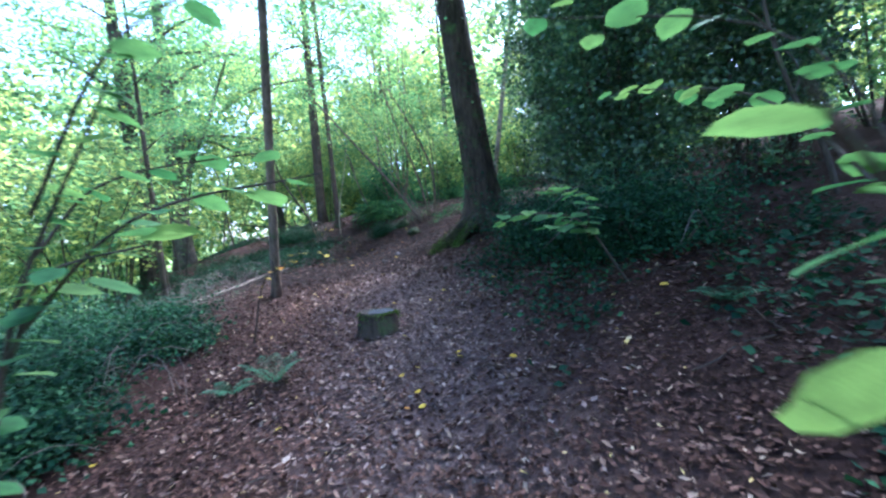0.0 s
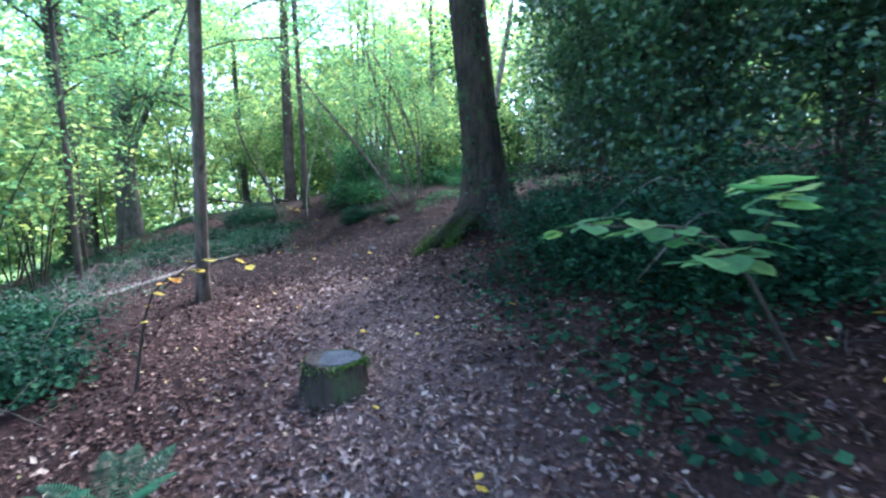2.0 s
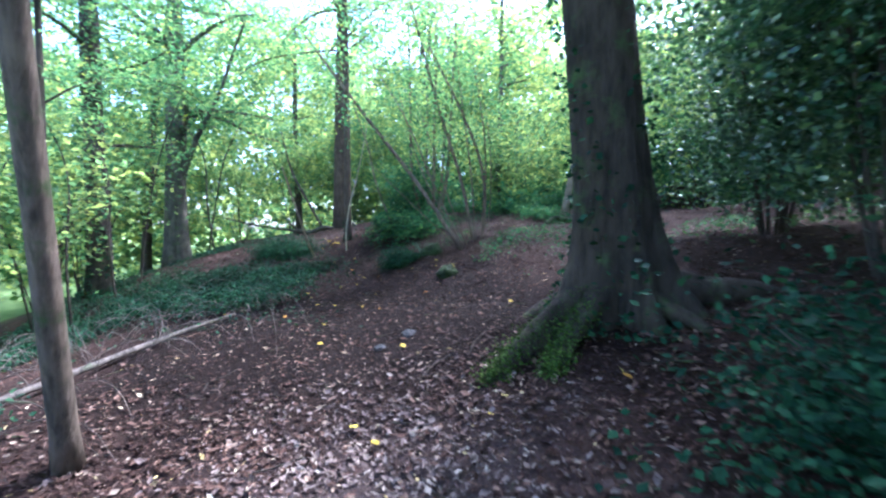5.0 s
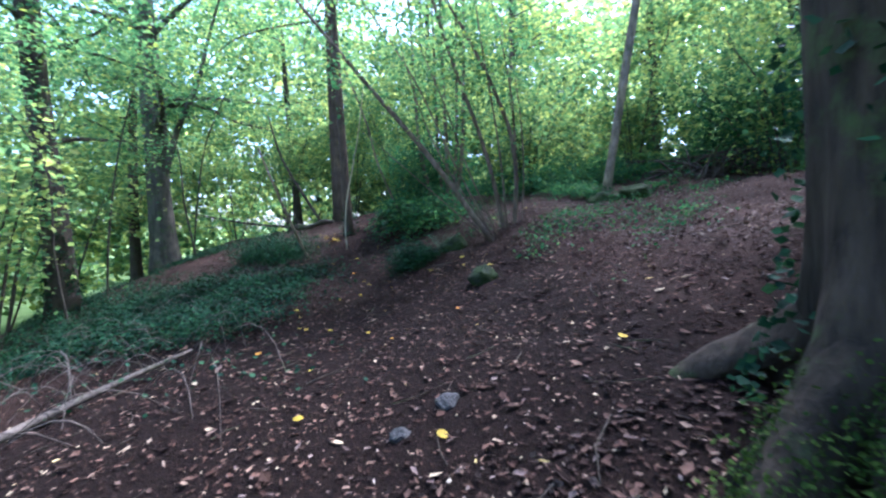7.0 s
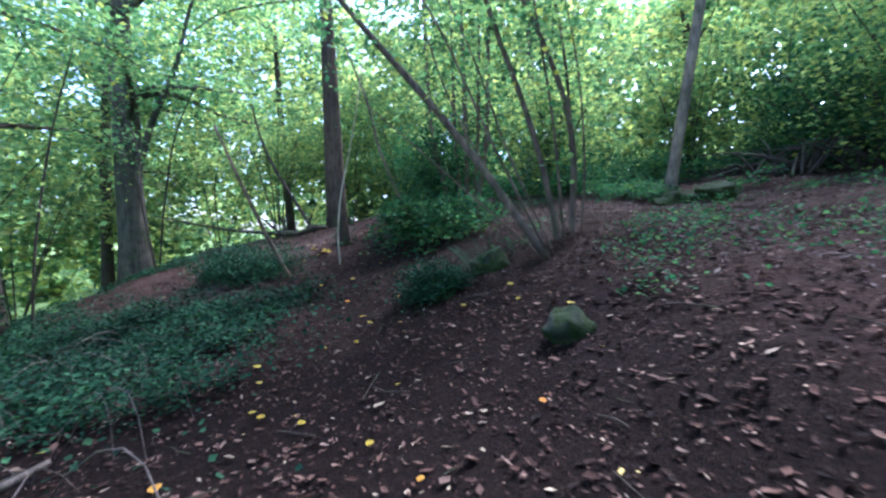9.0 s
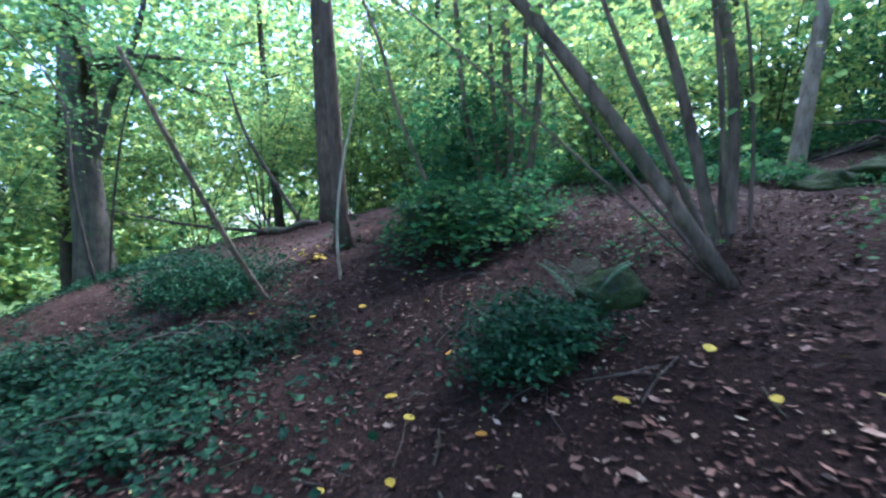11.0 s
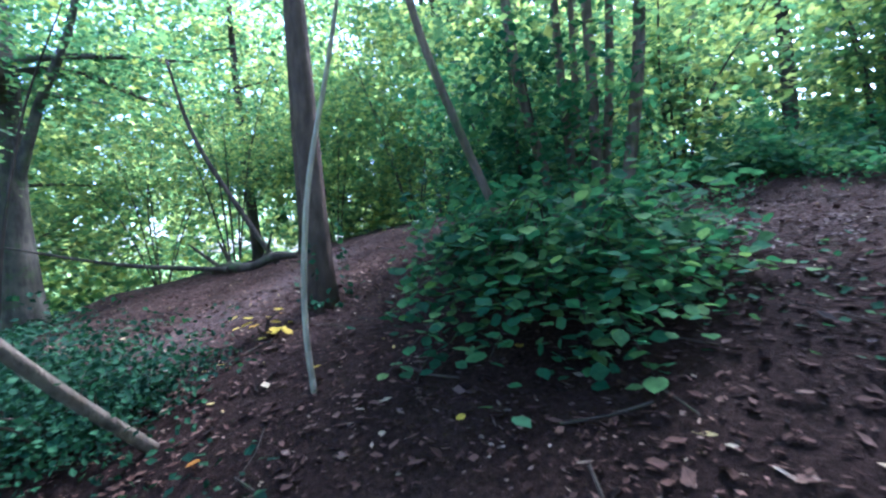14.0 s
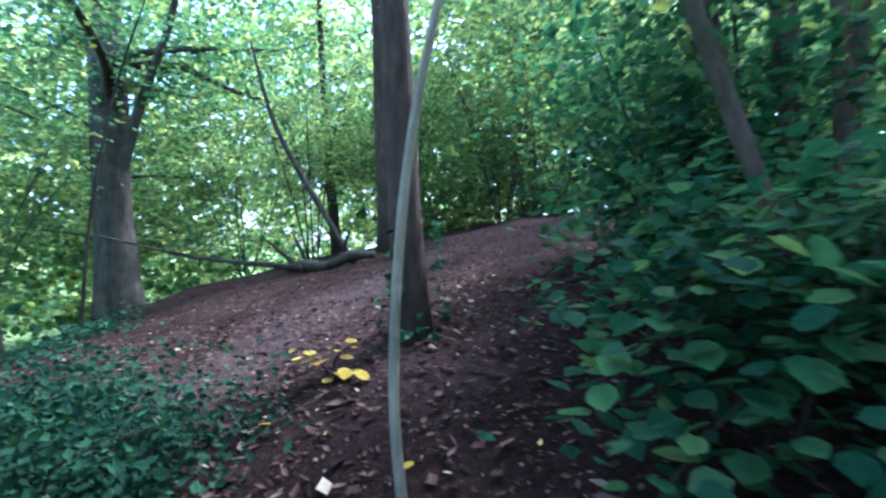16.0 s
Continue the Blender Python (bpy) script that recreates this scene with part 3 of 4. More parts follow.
UNDERSTORY = [(-8.4, 11.0, 5.5), (-9.6, 14.5, 5.5), (-12.5, 17.5, 7), (-7.6, 25, 5.5), (-11.5, 28, 7), (-15.5, 22.5, 8), (-8.4, 6.0, 5.5), (-12, 9.0, 7), (-2.6, 24.5, 5), (1.6, 19.8, 3.6), (2.6, 23.5, 5), (4.8, 19.6, 3.6), (6.2, 15.6, 3.6), (6.8, 12.4, 4.0), (5.6, 9.4, 4.4), (7.4, 6.8, 5), (6.8, 2.6, 4.2), (-5.4, 27.5, 5.5), (-13.5, 13.0, 6.5), (8.0, 20.5, 5), (-18, 19, 8)]
for k, (x, y, h) in enumerate(UNDERSTORY):
    west, east = x < -7, x > 0
    # same lightened leaf colour for the farther shrubs
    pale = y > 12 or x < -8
    shrub("understory_shrub", x, y, "slender-stemmed understory shrub with airy green leaves", "shrub", 0.42 * h, h, BARK_DARK, LIT_LEAF if pale else BEECH_LEAF, 300 + k, 3600 if west or east else 5000, 6, 0.13 if y > 19 or west else 0.11, 0.55, 0.026, 0.42 if west else 0.12, clump=0.4, group="understory shrubs")


def far_woods():
    rng = np.random.default_rng(31)

    def belt(n_clump, n_leaf, a0, a1, d0, d1, low, tall, lo, hi):
        a = rng.uniform(radians(a0), radians(a1), n_clump)
        d = rng.uniform(d0, d1, n_clump)
        cx, cy = -3 + d * np.cos(a), 9 + d * np.sin(a)
        base = ground_z(np.clip(cx, -80, 80), np.clip(cy, -50, 100))
        cz = base + low + rng.uniform(0, 1, n_clump) ** 1.2 * tall
        spots = clumped(rng, n_leaf, np.stack([cx, cy, cz], 1), 1.3, 0.6)
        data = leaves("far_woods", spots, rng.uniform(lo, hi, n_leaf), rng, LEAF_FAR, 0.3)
        # haze is in the leaf colour
        data.materials.append(LIT_LEAF)
        tagged(new("far_woods", data), "bright green foliage of distant woodland, coloured for haze", "woodland", kind="stuff")

    belt(600, 46000, 98, 175, 30, 60, 2.0, 16.0, 0.3, 0.66)
    belt(800, 52000, 5, 98, 20, 38, 0.0, 12.0, 0.24, 0.5)
    belt(190, 15000, 66, 102, 22, 34, 1.0, 11.0, 0.2, 0.42)
    belt(430, 32000, 98, 168, 24, 40, 4.0, 14.0, 0.24, 0.5)
    belt(520, 21000, 92, 180, 60, 88, -2.0, 31.0, 0.9, 1.7)
    belt(420, 16000, 0, 92, 46, 76, -2.0, 24.0, 0.9, 1.7)
    belt(700, 20000, 175, 365, 25, 50, 0.0, 15.0, 0.4, 0.8)


far_woods()

# ---- holly on the east side of the trail ----
shrub("holly_bush", 2.75, 7.7, "dense dark glossy holly beside the trail", "shrub", 1.5, 5.2, BARK_DARK, HOLLY_LEAF, 41, 34000, 9, 0.065, 0.25, 0.02, 0.2, clump=0.3)
shrub("holly_bush", 2.5, 5.9, "dense dark glossy holly on the slope", "shrub", 1.25, 5.2, BARK_DARK, HOLLY_LEAF, 42, 36000, 9, 0.065, 0.25, 0.028, 0.04, clump=0.28)
shrub("holly_bush", 4.3, 5.9, "dense dark glossy holly higher on the slope", "shrub", 1.5, 5.6, BARK_DARK, HOLLY_LEAF, 40, 28000, 9, 0.07, 0.25, 0.02, 0.1, clump=0.32)
shrub("holly_bush", 5.6, 6.6, "dark holly at the top of the slope", "shrub", 1.6, 5.0, BARK_DARK, HOLLY_LEAF, 39, 12000, 9, 0.085, 0.25, 0.028, 0.22, clump=0.32)
shrub("holly_bush", 3.4, 9.7, "dense dark glossy holly behind the leaning beech", "shrub", 1.3, 4.6, BARK_DARK, HOLLY_LEAF, 43, 22000, 9, 0.07, 0.25, 0.02, 0.16, clump=0.3)
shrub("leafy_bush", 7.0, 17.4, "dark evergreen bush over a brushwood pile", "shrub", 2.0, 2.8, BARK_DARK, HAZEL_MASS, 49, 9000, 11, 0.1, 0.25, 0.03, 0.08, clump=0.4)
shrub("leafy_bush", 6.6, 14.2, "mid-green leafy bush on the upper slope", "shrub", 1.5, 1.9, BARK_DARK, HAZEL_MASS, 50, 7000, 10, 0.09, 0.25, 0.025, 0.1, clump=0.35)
for x, y, h, seed in ((1.25, 5.35, 0.75, 44), (1.55, 4.55, 0.7, 45), (1.85, 4.05, 0.55, 46), (2.3, 4.6, 0.6, 47), (1.35, 6.2, 0.7, 48)):
    shrub("holly_seedling", x, y, "low dark holly and bramble growth under the bushes", "shrub", 0.6, h, BARK_DARK, IVY_LEAF, seed, 4600, 9, 0.045, 0.4, 0.01, 0.02, clump=0.18, group="low evergreen growth")

# ---- brambles and ferny brush on the west bank ----
for k, (x, y, wide, high) in enumerate(((-3.9, 3.0, 0.7, 0.55), (-4.5, 4.0, 0.8, 0.8), (-4.2, 5.2, 0.65, 0.5), (-5.2, 5.0, 0.9, 1.0), (-5.4, 6.4, 0.9, 0.9), (-4.7, 6.6, 0.6, 0.4), (-6.3, 7.6, 1.0, 1.0), (-3.3, 2.2, 0.6, 0.5), (-6.2, 5.6, 1.0, 1.2), (-7.2, 9.0, 1.0, 1.1), (-3.7, 4.3, 0.45, 0.35), (-3.3, 3.4, 0.5, 0.28), (-3.4, 5.5, 0.4, 0.2), (-3.9, 6.5, 0.4, 0.25))):
    shrub("bramble", x, y, "tangled dark green bramble and ivy on the bank", "bramble", wide, high, BARK_DARK, IVY_LEAF, 500 + k, 4200, 9, 0.055, 0.4, 0.007, 0.02, clump=0.2, group="bank brambles")
shrub("bramble", -4.95, 16.1, "low dark green bramble beside the ridge path", "bramble", 0.5, 0.38, BARK_DARK, IVY_LEAF, 520, 3600, 9, 0.05, 0.4, 0.006, 0.02, clump=0.16)


def bramble_stems():
    """Thin arching stems that rise out of the ivy and dip back into it."""
    rng = np.random.default_rng(530)
    pts, quads = [], []
    ring = np.stack([np.cos(np.arange(4) * 1.5708), np.sin(np.arange(4) * 1.5708)], 1)
    for k in range(330):
        y = rng.uniform(2.0, 14.6)
        x = float(trail_x(y)) - (rng.uniform(2.4, 5.0) if y < 9.5 else rng.uniform(1.4, 4.2))
        a, length, high, r = rng.uniform(0, 6.28), rng.uniform(0.4, 1.2), rng.uniform(0.15, 0.45), rng.uniform(0.002, 0.005)
        d = np.array((math.cos(a), math.sin(a)))
        base = len(pts)
        for u in np.linspace(0, 1, 7):
            q = np.array((x, y)) + d * u * length + np.array((-d[1], d[0])) * 0.12 * math.sin(3 * u)
            z = float(ground_z(*q)) + 0.03 + high * math.sin(math.pi * u) ** 0.8
            for c in ring:
                pts.append((q[0] - d[1] * c[0] * r, q[1] + d[0] * c[0] * r, z + c[1] * r))
        for j in range(6):
            for i in range(4):
                quads.append((base + 4 * j + i, base + 4 * j + (i + 1) % 4, base + 4 * j + 4 + (i + 1) % 4, base + 4 * j + 4 + i))
    data = raw_mesh("bramble_stems", pts, quads, True)
    data.materials.append(DEAD_WOOD)
    tagged(new("bramble_stems", data), "thin arching bramble stems over the ivy", "bramble", kind="stuff")


bramble_stems()

# ---- shrubs ahead ----
shrub("dark_thicket", -1.2, 17.6, "dark evergreen thicket under the coppiced stems", "shrub", 1.25, 1.75, BARK_DARK, HAZEL_MASS, 51, 8000, 9, 0.085, 0.4, 0.02, 0.05)


# ---- roots of the leaning beech ----
def build_roots():
    rng = np.random.default_rng(60)
    x, y = 1.08, 8.2
    t = [o for o in scene.objects if o.name == "beech_tree"][0]
    z = t.location.z
    for a, reach, r in ((3.32, 1.2, 0.11), (3.62, 0.95, 0.09), (5.0, 0.75, 0.07), (5.75, 1.1, 0.1), (0.5, 0.9, 0.1), (2.2, 0.9, 0.1)):
        line = []
        for u, h in ((0.2, 0.3), (0.5, 0.16), (0.78, 0.06), (1.0, -0.05)):
            px, py = x + math.cos(a + 0.25 * u) * reach * u, y + math.sin(a + 0.25 * u) * reach * u
            line.append((px - x - 0.06 * h, py - y, float(ground_z(px, py)) + h - z))
        root = part("root", tube("root", line, [r * 1.3, r, r * 0.75, r * 0.3], rng, 16, 8, 0.11), BARK_MOSSY, t)
        if 3 < a < 3.7:
            path = curve_through(line, 40)[8:]
            n = 4200
            at = path[rng.integers(0, len(path), n)] + rng.normal(0, 1, (n, 3)) * (r * 0.55, r * 0.55, r * 0.2) + (0, 0, r * 0.6)
            part("moss", leaves("moss", at, rng.uniform(0.012, 0.03, n), rng, LEAF_NEAR, 0.25), MOSS, root, "bright green moss")


build_roots()


def ivy_on_trunk(tree_name, n, high, radius, lean, seed):
    rng = np.random.default_rng(seed)
    t = [o for o in scene.objects if o.name == tree_name][0]
    a, h = rng.uniform(0, 6.28, n), high * rng.uniform(0, 1, n) ** 1.8
    keep = np.sin(3 * a + 2.1 * h) + 0.6 * np.sin(5 * a - 3 * h) > -0.15
    a, h = a[keep], h[keep]
    r = radius * (1 + 0.9 * np.exp(-h / 0.35)) + rng.uniform(0.0, 0.09, len(a))
    spots = np.stack([r * np.cos(a) + lean * h, r * np.sin(a), h + 0.1], 1)
    part("ivy", leaves("ivy", spots, rng.uniform(0.035, 0.075, len(a)), rng, LEAF_NEAR, 0.15, 1.25), IVY_LEAF, t, "climbing dark ivy")


ivy_on_trunk("beech_tree", 1500, 3.2, 0.3, -0.1, 201)
ivy_on_trunk("ivy_clad_tree", 4000, 6.0, 0.27, -0.06, 202)
ivy_on_trunk("straight_tree", 260, 0.8, 0.1, -0.02, 203)

# ---- stump ----
def build_stump():
    rng = np.random.default_rng(61)
    x, y = -0.8, 4.76
    z = float(ground_z(x, y))
    t = thing("tree_stump", x, y, z, "low sawn tree stump with a mossy rim beside the trail", "tree stump")
    part("bark", tube("bark", [(0, 0, -0.08), (0, 0, 0.1), (0.01, 0, 0.21)], [0.195, 0.19, 0.18], rng, 28, 5, 0.035, 0.25, 6), BARK_MOSSY, t)
    bm = bmesh.new()
    bmesh.ops.create_circle(bm, cap_ends=True, radius=0.162, segments=28)
    top = bmesh.ops.extrude_face_region(bm, geom=list(bm.faces))
    bmesh.ops.translate(bm, verts=[v for v in top["geom"] if isinstance(v, bmesh.types.BMVert)], vec=(0, 0, 0.012))
    bmesh.ops.translate(bm, verts=bm.verts, vec=(0.01, 0, 0.208))
    part("cut_face", bm, CUT_WOOD, t, "weathered grey sawn face")
    a = rng.uniform(0, 6.28, 2600)
    r = rng.normal(0.175, 0.022, 2600)
    h = 0.216 - np.abs(rng.normal(0, 0.045, 2600)) * (1 + np.sin(2 * a))
    spots = np.stack([r * np.cos(a) + 0.01, r * np.sin(a), h], 1)
    part("moss", leaves("moss", spots, rng.uniform(0.01, 0.026, 2600), rng, LEAF_NEAR, 0.2), MOSS, t, "bright green moss rim")


build_stump()


def stem(name, label, category, points, radii, bark, seed, group="", sides=10):
    """A single pole, log or sapling along a line given in the world; its foot is the origin."""
    rng = np.random.default_rng(seed)
    p = np.array(points, float)
    t = thing(name, *p[0], label, category, group)
    part("stem", tube("stem", p - p[0], radii, rng, sides, 6, 0.05), bark, t)
    return t


def gz(x, y, up=0.0):
    return (x, y, float(ground_z(x, y)) + up)


# pale sapling that bows in front of the straight tree
sx, sy, sz = gz(-2.83, 15.5, -0.05)
stem("sapling", "thin pale sapling bowing out of the leaf litter", "sapling", [(sx, sy, sz), (sx - 0.025, sy, sz + 0.42), (sx, sy, sz + 0.85), (sx + 0.06, sy, sz + 1.25), (sx + 0.18, sy, sz + 1.75), (sx + 0.33, sy, sz + 2.5), (sx + 0.5, sy, sz + 3.6)], [0.017, 0.0155, 0.015, 0.014, 0.012, 0.01, 0.006], BARK_PALE, 62)

# coppiced hazel
def build_hazel():
    rng = np.random.default_rng(63)
    x, y = 0.0, 13.45
    z = float(ground_z(x, y)) - 0.06
    t = thing("hazel_coppice", x, y, z, "many-stemmed hazel with pale stems leaning over the trail", "tree")
    ways = [((0.0, -0.1, 0), (-0.95, -0.1, 1.35), (-2.0, 0.0, 2.65), (-3.3, 0.1, 4.3), 0.095),
            ((0.28, 0.45, 0), (-0.05, 0.45, 1.5), (-0.6, 0.4, 3.1), (-1.2, 0.4, 5.2), 0.085),
            ((0.42, 0.6, 0), (0.45, 0.6, 1.5), (0.05, 0.5, 2.7), (-0.8, 0.4, 4.3), 0.09),
            ((0.05, 0.02, 0), (-0.6, -0.1, 1.3), (-1.2, -0.2, 2.6), (-2.1, -0.3, 4.0), 0.035),
            ((0.45, 0.75, 0), (0.5, 0.8, 1.5), (0.4, 0.9, 3.0), (0.0, 1.0, 5.0), 0.045),
            ((0.1, 0.15, 0), (-0.6, 0.5, 1.1), (-1.1, 0.8, 2.2), (-1.5, 1.0, 3.6), 0.032),
            ((0.0, 0.02, 0), (-0.9, -0.1, 0.8), (-1.5, -0.1, 1.35), (-2.1, 0.0, 1.9), 0.02),
            ((0.3, 0.4, 0), (0.15, 0.3, 1.6), (-0.1, 0.2, 3.2), (-0.3, 0.1, 4.8), 0.035),
            ((0.15, 0.2, 0), (-0.35, 0.3, 1.2), (-0.75, 0.4, 2.4), (-1.4, 0.5, 4.0), 0.03),
            ((0.5, 0.5, 0), (0.6, 0.6, 1.3), (0.5, 0.7, 2.8), (0.1, 0.8, 4.6), 0.028)]
    tips = []
    for *line, r in ways:
        part("stem", tube("stem", line, [r * 0.5, r * 0.44, r * 0.34, r * 0.2], rng, 9, 6, 0.06), BARK_HAZEL, t)
        path = curve_through(line, 6)
        tips += [q + rng.normal(0, 0.35, 3) for q in path if q[2] > 2.2 for _ in range(4)]
    spots = clumped(rng, 5600, tips, 0.42)
    part("crown", leaves("crown", spots, rng.uniform(0.05, 0.1, 5600), rng, LEAF_NEAR, 0.6, 1.2), BEECH_LEAF, t)


build_hazel()


# coppiced stems and leaning stem beyond the broadleaf bush
def build_coppice():
    rng = np.random.default_rng(64)
    x, y = -0.75, 16.9
    z = float(ground_z(x, y)) - 0.06
    t = thing("coppiced_tree", x, y, z, "cluster of upright grey stems rising behind the bush", "tree")
    tips = []
    for dx, dy, lx, r in ((-0.5, 0.1, -0.1, 0.07), (-0.15, 0.2, -0.03, 0.06), (0.05, 0.0, -0.03, 0.075), (0.2, 0.15, 0.05, 0.06), (0.32, -0.1, 0.07, 0.08), (0.0, 0.35, 0.0, 0.05)):
        line = [(dx * 0.5, dy, 0), (dx + lx, dy, 1.5), (dx + 2 * lx, dy, 3.2), (dx + 3.4 * lx, dy + 0.1, 6.5)]
        part("stem", tube("stem", line, [r * 0.66, r * 0.6, r * 0.48, r * 0.27], rng, 10, 6, 0.05), BARK_HAZEL, t)
        tips += [q + rng.normal(0, 0.55, 3) for q in curve_through(line, 6) if q[2] > 1.9 for _ in range(5)]
    spots = clumped(rng, 4200, tips, 0.45)
    # crown uses the leaf colour with light painted in
    part("crown", leaves("crown", spots, rng.uniform(0.06, 0.11, 4200), rng, LEAF_NEAR, 0.55, 1.2), LIT_LEAF, t)


build_coppice()
bx, by, bz = gz(-1.53, 15.75, -0.05)
stem("leaning_sapling", "thin brown sapling leaning through the bush", "sapling", [(bx, by, bz), (bx - 0.3, by - 0.15, bz + 0.6), (bx - 0.62, by - 0.25, bz + 1.45), (bx - 0.8, by - 0.25, bz + 2.2), (bx - 1.25, by - 0.1, bz + 3.4)], [0.025, 0.023, 0.021, 0.019, 0.014], BARK_HAZEL, 65)
lx, ly, lz = gz(-3.6, 15.42, -0.05)
stem("leaning_dead_pole", "pale dead pole leaning out of a shrub", "dead wood", [(lx, ly, lz), (lx - 0.05, ly - 0.5, lz + 0.5), (lx - 0.12, ly - 1.1, lz + 1.2), (lx - 0.2, ly - 1.7, lz + 2.0)], [0.03, 0.027, 0.024, 0.016], BARK_GREY, 66)
shrub("privet_shrub", -4.2, 15.6, "low dark twiggy shrub round the leaning pole", "shrub", 0.75, 0.5, BARK_DARK, IVY_LEAF, 69, 6500, 16, 0.04, 0.3, 0.01, 0.05, clump=0.12)
stem("fallen_pole", "long weathered fallen pole lying along the bank edge", "fallen log", [gz(-4.2, 7.4, 0.08), gz(-4.0, 8.9, 0.09), gz(-3.75, 10.1, 0.08), gz(-3.5, 11.2, 0.08)], [0.028, 0.036, 0.034, 0.022], DEAD_WOOD, 67)
log = stem("fallen_log", "dark gnarled fallen log lying on the ridge", "fallen log", [gz(-6.0, 20.7, 0.06), gz(-5.7, 20.65, 0.12), gz(-5.3, 20.6, 0.07), gz(-4.9, 20.65, 0.14), gz(-4.5, 20.6, 0.08)], [0.05, 0.1, 0.075, 0.09, 0.05], BARK_DARK, 68)
for start, way, length in (((0.3, 0, 0.15), (-0.4, -0.3, 0.8), 0.45), ((0.9, 0, 0.2), (0.5, -0.3, 0.5), 0.5), ((0.1, 0, 0.1), (-0.8, -0.2, 0.3), 0.6)):
    part("branch_stub", tube("branch_stub", limb_line(np.random.default_rng(69), start, way, length, 0.0), [0.04, 0.03, 0.01], np.random.default_rng(70), 7, 3, 0.08), BARK_DARK, log)


a = gz(-5.6, 20.4, 0.1)
stem("dead_branch", "long thin dead branch hanging off a fallen log", "dead wood", [a, (-7.4, 20.4, 2.9), (-9.3, 20.5, 3.3)], [0.045, 0.035, 0.015], BARK_DARK, 58)
a = gz(-4.85, 20.7, -0.05)
stem("leaning_sapling", "thin dark sapling leaning over the ridge log", "sapling", [a, (-5.4, 20.7, 3.6), (-6.2, 20.8, 5.0), (-6.6, 20.8, 6.4)], [0.05, 0.045, 0.035, 0.02], BARK_DARK, 57)
for k, (px, py, lean_x, high) in enumerate(((-7.6, 14.2, -0.4, 4.5), (-8.4, 16.0, 0.3, 5.0), (-7.4, 17.8, -0.5, 4.5), (-8.6, 19.6, 0.4, 5.0), (-7.0, 12.4, -0.3, 4.5))):
    a = np.array(gz(px, py, -0.05))
    stem("thin_sapling", "thin dark sapling leaning on the bank edge", "sapling", [a, a + (lean_x * 0.5, 0, high * 0.33), a + (lean_x * 1.1, 0.2, high * 0.7), a + (lean_x * 3.0, 0.1, high)], [0.026, 0.023, 0.017, 0.008], BARK_DARK, 240 + k, "thin bank saplings", 8)

a = np.array(gz(3.82, 4.15, -0.05))
slope_sapling = stem("thin_sapling", "thin dark crooked sapling on the leafy slope", "sapling", [a, a + (-0.1, 0.05, 0.55), a + (-0.35, 0.1, 1.1), a + (-0.5, 0.2, 2.0), a + (-0.4, 0.3, 3.2)], [0.03, 0.026, 0.022, 0.018, 0.01], BARK_DARK, 250, "", 8)
for start, way, length in (((-0.33, 0.1, 1.05), (0.6, 0.3, 0.5), 1.3), ((-0.15, 0.06, 0.65), (-0.9, 0.2, 0.1), 1.2), ((-0.45, 0.15, 1.6), (-0.7, -0.3, 0.5), 1.0)):
    part("branch", tube("branch", limb_line(np.random.default_rng(251), start, way, length, -0.1), [0.012, 0.008, 0.003], np.random.default_rng(252), 6, 4, 0.04), BARK_DARK, slope_sapling)
for k, (p, q, high) in enumerate((((1.95, 4.35), (0.75, 3.9), 0.62), ((2.2, 5.0), (1.0, 4.7), 0.75), ((2.3, 3.9), (1.55, 3.2), 0.4))):
    m = gz((p[0] + q[0]) / 2, (p[1] + q[1]) / 2, high)
    stem("bare_branch", "thin bare branch arching over low evergreen growth", "branch", [gz(*p, 0.1), m, gz(*q, high * 0.85)], [0.011, 0.008, 0.003], DEAD_WOOD, 255 + k, "bare arching branches", 6)


def rock(name, x, y, label, size, material, seed, sink=0.3, category="rock"):
    rng = np.random.default_rng(seed)
    z = float(ground_z(x, y)) - sink * size[2]
    bm = bmesh.new()
    bmesh.ops.create_icosphere(bm, subdivisions=4, radius=1.0)
    off = Vector(rng.uniform(-20, 20, 3))
    for v in bm.verts:
        p = v.co.copy()
        k = 1 + 0.28 * noise.noise(p * 1.3 + off) + 0.12 * noise.noise(p * 3.1 + off) + 0.04 * noise.noise(p * 9 + off)
        v.co = Vector((p.x * size[0], p.y * size[1], (p.z * 0.9 + 0.45) * size[2])) * k
    for f in bm.faces:
        f.smooth = True
    data = bpy.data.meshes.new(name)
    bm.to_mesh(data)
    bm.free()
    data.materials.append(material)
    ob = new(name, data)
    ob.location = (x, y, z)
    ob.rotation_euler = (0, 0, rng.uniform(0, 6.28))
    return tagged(ob, label, category)


rock("ivy_boulder", -1.2, 13.15, "dark boulder overgrown with ivy at the trail fork", (0.2, 0.22, 0.14), ROCK_MOSSY, 71)
shrub("ivy_mound", -1.27, 13.18, "ivy and bramble trailing over a boulder", "ivy", 0.29, 0.33, BARK_DARK, IVY_LEAF, 70, 7000, 20, 0.036, 0.5, 0.006, 0.05, clump=0.11)
rock("mossy_rock", -0.3, 11.55, "rounded mossy rock bedded in leaf litter", (0.17, 0.16, 0.15), ROCK_MOSSY, 72)
rock("mossy_rock", -0.62, 13.6, "mossy rock at the foot of the hazel", (0.22, 0.2, 0.2), ROCK_MOSSY, 73)
rock("flat_mossy_rock", 3.15, 15.6, "flat mossy rock beside the upper path", (0.5, 0.3, 0.2), ROCK_MOSSY, 74)
rock("flat_mossy_rock", 2.45, 15.5, "flat mossy rock beside the upper path", (0.45, 0.3, 0.18), ROCK_MOSSY, 75)
rock("stone", -0.69, 9.2, "small dark stone half buried in the trail", (0.1, 0.07, 0.05), ROCK, 76, 0.5)
